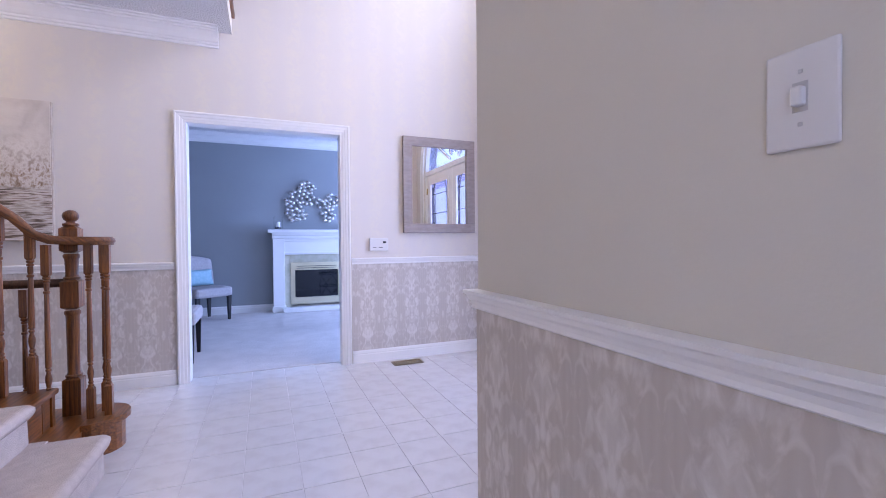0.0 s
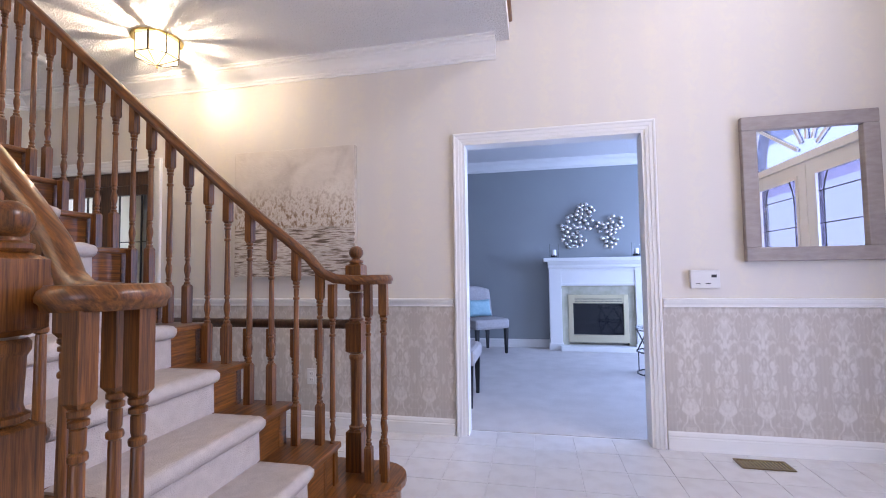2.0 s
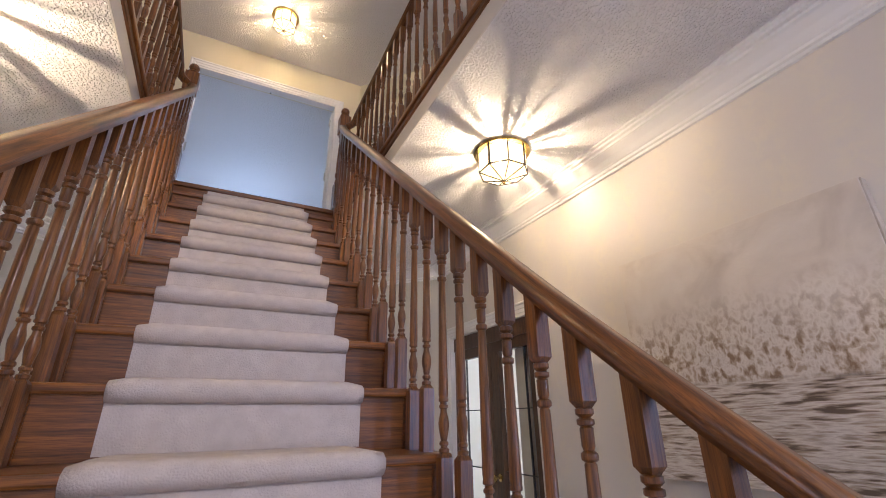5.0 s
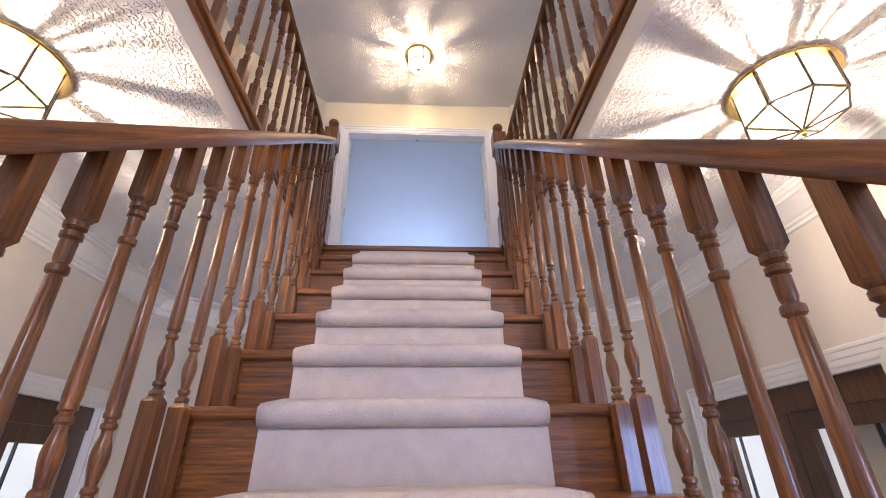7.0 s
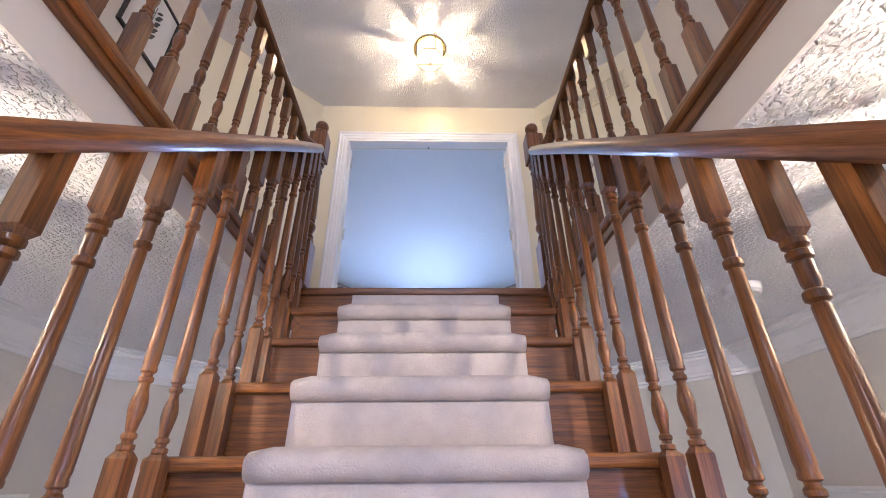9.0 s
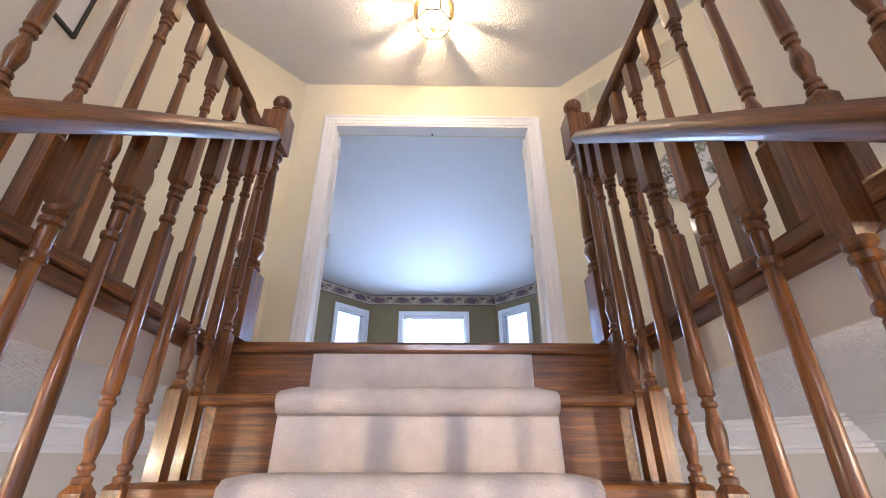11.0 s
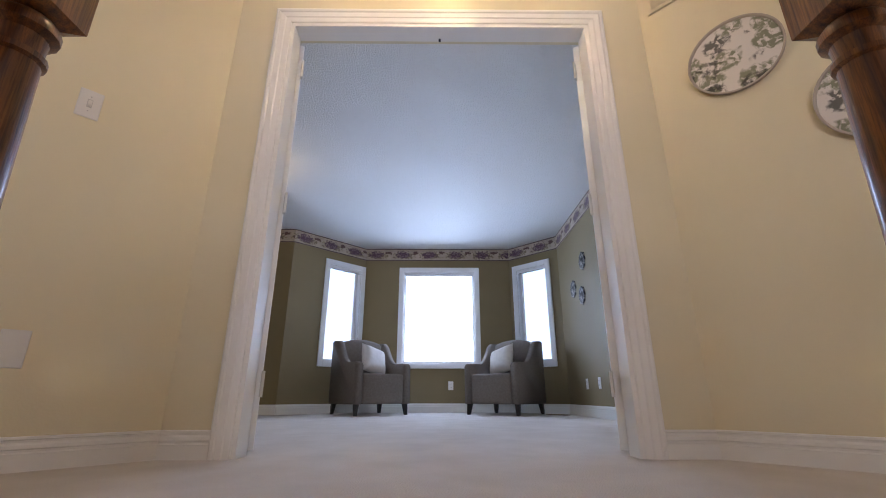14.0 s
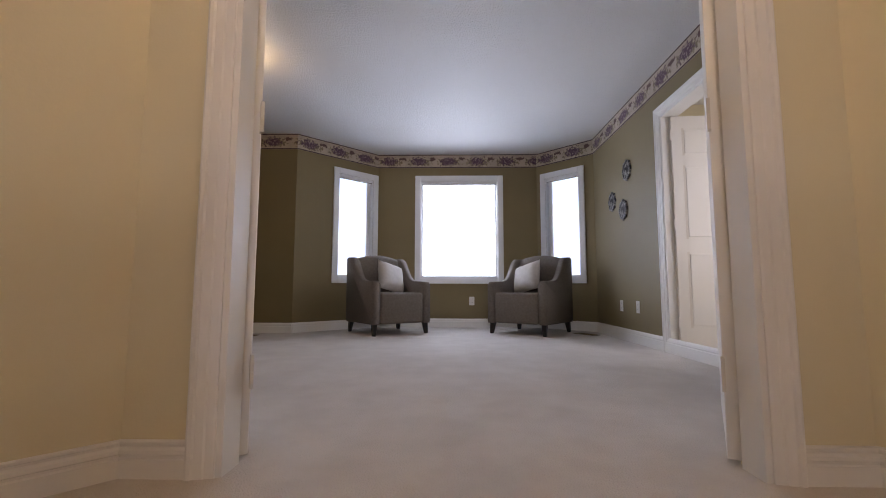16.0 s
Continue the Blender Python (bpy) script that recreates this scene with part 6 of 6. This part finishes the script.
def window(name, at, a, b, lo, hi, label, sash=0):
    """A white window in a wall whose inner face is y = 0; the room is at -y."""
    w = tagged(thing(name, label, "window"), kind="structure")
    c = 0.075
    part("casing", boxes((a - c, a, -0.02, 0, lo - c, hi + c), (b, b + c, -0.02, 0, lo - c, hi + c), (a, b, -0.02, 0, hi, hi + c), (a, b, -0.02, 0, lo - c, lo), bevel=0.004), FRAME_WHITE, w)
    part("reveal", boxes((a, a + 0.012, 0, 0.12, lo, hi), (b - 0.012, b, 0, 0.12, lo, hi), (a, b, 0, 0.12, hi - 0.012, hi), (a, b, 0, 0.12, lo, lo + 0.012)), FRAME_WHITE, w)
    f = part("window_frame", boxes((a + 0.012, a + 0.032, 0.06, 0.10, lo + 0.012, hi - 0.012), (b - 0.032, b - 0.012, 0.06, 0.10, lo + 0.012, hi - 0.012), (a + 0.012, b - 0.012, 0.06, 0.10, hi - 0.034, hi - 0.012), (a + 0.012, b - 0.012, 0.06, 0.10, lo + 0.012, lo + 0.034)), FRAME_WHITE, w)
    pane("pane", boxes((a + 0.032, b - 0.032, 0.078, 0.084, lo + 0.034, hi - 0.034)), w, DIM_GLASS if sash else GLASS)
    # raised blind and its brackets
    part("blind_headrail", boxes((a + 0.015, b - 0.015, 0.012, 0.045, hi - 0.045, hi - 0.014), bevel=0.003), FRAME_WHITE, w)
    part("blind_rod", boxes((a + 0.02, b - 0.02, 0.008, 0.014, hi - 0.052, hi - 0.046)), DARK_GAP, w)
    if sash:
        x = b - 0.055 if sash > 0 else a + 0.055
        part("sash_stile", boxes((x - 0.02, x + 0.02, 0.035, 0.062, lo + 0.03, hi - 0.04), bevel=0.004), FRAME_WHITE, w)
        for z in (lo + 0.3, hi - 0.4):
            part("latch", boxes((x - 0.008, x + 0.008, 0.022, 0.036, z, z + 0.07), bevel=0.003), FRAME_WHITE, w)
    w.matrix_world = at
    return w


window("window_2", pose(BX, BYL, 0, 0, 0, 90), wy0, wy1, W_LOW, W_HIGH, "wide white bay window, bright outside")
window("window_3", pose(BAY_L, 0.31, 0, 0, 0, tl), 0.575, 1.115, W_LOW, W_HIGH, "narrow white casement in the slanting bay wall", 1)
window("window_4", pose(BX, BYR, 0, 0, 0, tr), 0.14, 0.64, W_LOW, W_HIGH, "narrow white casement in the slanting bay wall", -1)
outlet(pose(BX, 2.455, UP + 0.355, 0, 0, 90))
outlet(pose(-8.56, BED_R, UP + 0.345))
outlet(pose(-8.16, BED_R, UP + 0.345))

GREY_CLOTH = shade("taupe_grey_upholstery", (0.150, 0.127, 0.108), 0.9, second=(0.182, 0.155, 0.132), scale=50, bump=0.35, bump_scale=300)
PILLOW = shade("cream_pillow_cloth", (0.52, 0.48, 0.44), 0.85, second=(0.58, 0.54, 0.50), scale=18, bump=0.25, bump_scale=120)


def armchair(at, label, lean):
    """A low upholstered armchair with sloping arms, facing -y."""
    c = thing("armchair", label, "armchair", "bay armchairs")
    W, D = 0.36, 0.37

    def side_panel(x0, x1):
        line = [(-D, 0.12), (-D, 0.545), (-D + 0.02, 0.57), (-D + 0.06, 0.58), (-0.10, 0.585), (-0.02, 0.60), (0.06, 0.65), (0.13, 0.74), (0.19, 0.825), (0.25, 0.865), (0.35, 0.87), (0.37, 0.85), (D, 0.12)]
        bm = bmesh.new()
        a = [bm.verts.new((x0, y, z)) for y, z in line]
        b = [bm.verts.new((x1, y, z)) for y, z in line]
        bm.faces.new(a[::-1]), bm.faces.new(b)
        for i in range(len(line)):
            j = (i + 1) % len(line)
            bm.faces.new((a[i], a[j], b[j], b[i]))
        bmesh.ops.recalc_face_normals(bm, faces=bm.faces)
        bmesh.ops.bevel(bm, geom=[e for e in bm.edges if abs(e.verts[0].co.x - e.verts[1].co.x) < 1e-6], offset=0.014, segments=2, affect="EDGES")
        for f in bm.faces:
            f.smooth = True
        return bm

    part("arm", side_panel(-W, -W + 0.10), GREY_CLOTH, c)
    part("arm", side_panel(W - 0.10, W), GREY_CLOTH, c)
    seat = boxes((-W + 0.10, W - 0.10, -D - 0.006, 0.24, 0.122, 0.455), bevel=0.028)
    for f in seat.faces:
        f.smooth = True
    part("seat", seat, GREY_CLOTH, c)
    bm = bmesh.new()
    n = 12
    rows = []
    for i in range(n + 1):
        u = 2 * i / n - 1
        x = u * (W - 0.085)
        top = 0.855 + 0.045 * (1 - u * u)
        front = 0.16 + 0.03 * u * u
        rows.append([(x, front, 0.40), (x, front + 0.03, top - 0.12), (x, front + 0.06, top - 0.03), (x, front + 0.10, top), (x, 0.345, top - 0.02), (x, 0.36, 0.122)])
    vs = [[bm.verts.new(p) for p in r] for r in rows]
    for p, q in zip(vs, vs[1:]):
        for k in range(6):
            bm.faces.new((p[k], p[(k + 1) % 6], q[(k + 1) % 6], q[k])).smooth = True
    bm.faces.new(vs[0]), bm.faces.new(vs[-1][::-1])
    bmesh.ops.recalc_face_normals(bm, faces=bm.faces)
    part("backrest", bm, GREY_CLOTH, c)
    for x, y, lx, ly in ((-0.31, -0.32, -0.01, -0.015), (0.31, -0.32, 0.01, -0.015), (-0.31, 0.31, -0.01, 0.02), (0.31, 0.31, 0.01, 0.02)):
        part("leg", tapered_leg((x, y), 0.026, 0.016, 0.125, (lx, ly)), BLACK, c)
    at = at @ Matrix.Scale(1.04, 4)
    c.matrix_world = at
    p = thing("pillow", "cream square pillow leaning in the grey armchair", "pillow", "armchair pillows")
    part("cover", cushion(bmesh.new(), 0.38, 0.37, 0.15, pose(0, 0, 0)), PILLOW, p)
    p.matrix_world = at @ pose(lean * 0.075, 0.065, 0.63, -22, lean * 14, lean * 14)


armchair(pose(-9.20, 1.41, UP, 0, 0, 125), "taupe grey upholstered armchair with dark legs by the bay window", 1)
armchair(pose(-9.22, 3.13, UP, 0, 0, 54), "taupe grey upholstered armchair with dark legs by the bay window", -1)

ORN = shade("dark_pewter_relief", (0.24, 0.22, 0.19), 0.4, 0.35, second=(0.012, 0.011, 0.010), scale=26, blend=(0.38, 0.50), bump=0.8, bump_scale=40)
for x, z in ((-8.30, UP + 1.715), (-8.72, UP + 1.475), (-8.42, UP + 1.33)):
    o = thing("wall_medallion", "round scalloped pewter medallion on the olive wall", "wall ornament", "wall medallions")
    bm = bmesh.new()
    n = 40
    prof = ((1.0, 0.0), (1.0, 0.010), (0.80, 0.016), (0.70, 0.009), (0.40, 0.014), (0.22, 0.026), (0.02, 0.030))
    rings = []
    for f, h in prof:
        rings.append([bm.verts.new((f * 0.105 * (1 + 0.06 * f * math.cos(8 * 2 * math.pi * i / n)) * math.cos(2 * math.pi * i / n), -h, f * 0.105 * (1 + 0.06 * f * math.cos(8 * 2 * math.pi * i / n)) * math.sin(2 * math.pi * i / n))) for i in range(n)])
    for a, b in zip(rings, rings[1:]):
        for i in range(n):
            bm.faces.new((a[i], a[(i + 1) % n], b[(i + 1) % n], b[i])).smooth = True
    bm.faces.new(rings[-1])
    bmesh.ops.recalc_face_normals(bm, faces=bm.faces)
    part("disc", bm, ORN, o)
    o.matrix_world = pose(x, BED_R, z)

# white panelled door in the bedroom wall, opened into the next room
door_casing("door_10", RD0, RD1, 1.985, UP, pose(0, BED_R, 0), "white casing of the open bedroom side door")
pd = tagged(thing("door_11", "white six-panel door standing open", "door"), kind="structure")
leaf = part("leaf", boxes((-0.018, 0.018, 0.0, 0.72, 0.012, 1.96), bevel=0.002), WHITE, pd)
for y0 in (0.10, 0.41):
    for z0, z1 in ((0.22, 0.80), (0.94, 1.52), (1.64, 1.84)):
        part("panel", boxes((0.012, 0.024, y0, y0 + 0.21, z0, z1), bevel=0.005), WHITE, leaf)
        # thin raised strips in a darker tone paint the shade of panel grooves
        part("groove_shade_strip", boxes((0.0165, 0.0195, y0 - 0.018, y0, z0 - 0.018, z1 + 0.018), (0.0165, 0.0195, y0 + 0.21, y0 + 0.228, z0 - 0.018, z1 + 0.018)), PLASTER, leaf)
for z in (0.2, 1.0, 1.75):
    part("hinge", boxes((0.016, 0.022, -0.010, 0.003, z, z + 0.09)), WHITE, leaf)
pd.matrix_world = pose(RD0 + 0.035, BED_R + 0.065, UP, 0, 0, -4)
# the room beyond it
setting("floor_closet", boxes((-8.3, -6.2, BED_R + 0.12, 5.6, UP - 0.13, UP)), CARPET, "carpet of the next room", "floor")
setting("wall_closet_far", boxes((-8.3, -6.2, 5.6, 5.7, UP, TOP)), CREAM, "pale wall of the next room", "wall")
setting("wall_closet_west", boxes((-8.4, -8.3, BED_R + 0.12, 5.7, UP, TOP)), CREAM, "pale wall of the next room", "wall")
setting("wall_closet_east", boxes((-6.2, -6.1, BED_R + 0.12, 5.7, UP, TOP)), CREAM, "pale wall of the next room", "wall")
setting("ceiling_closet", boxes((-8.4, -6.1, BED_R + 0.12, 5.7, TOP, TOP + 0.1)), UPPER_STIPPLE, "white ceiling of the next room", "ceiling")

# ---- floor tiles ----
TS = 0.2505
tiles = tagged(thing("tile_floor", "pale marbled ceramic floor tiles with grey joints", "floor"), kind="structure")
tile_mesh = mesh_of("tile", boxes((-TS / 2 + 0.0018, TS / 2 - 0.0018, -TS / 2 + 0.0018, TS / 2 - 0.0018, -0.012, 0.0), bevel=0.0012), TILE)
rest = bmesh.new()
for i in range(-21, 8):
    for j in range(-9, 7):
        x, y = 0.236 + (i + 0.5) * TS, 2.63 + (j + 0.5) * TS
        if x > FRONT + 0.1 or (x > NEAR_X - 0.05 and y < NEAR_Y - 0.05) or y > RIGHT + 0.12:
            continue
        if x > -1.3 and y > 0.55:
            part("tile", tile_mesh, None, tiles, at=pose(x, y, random.uniform(-0.0006, 0.0)))
        else:
            box(rest, x - TS / 2 + 0.0018, x + TS / 2 - 0.0018, y - TS / 2 + 0.0018, y + TS / 2 - 0.0018, -0.012, 0.0)
tagged(part("far_tiles", rest, TILE, tiles), kind="stuff")
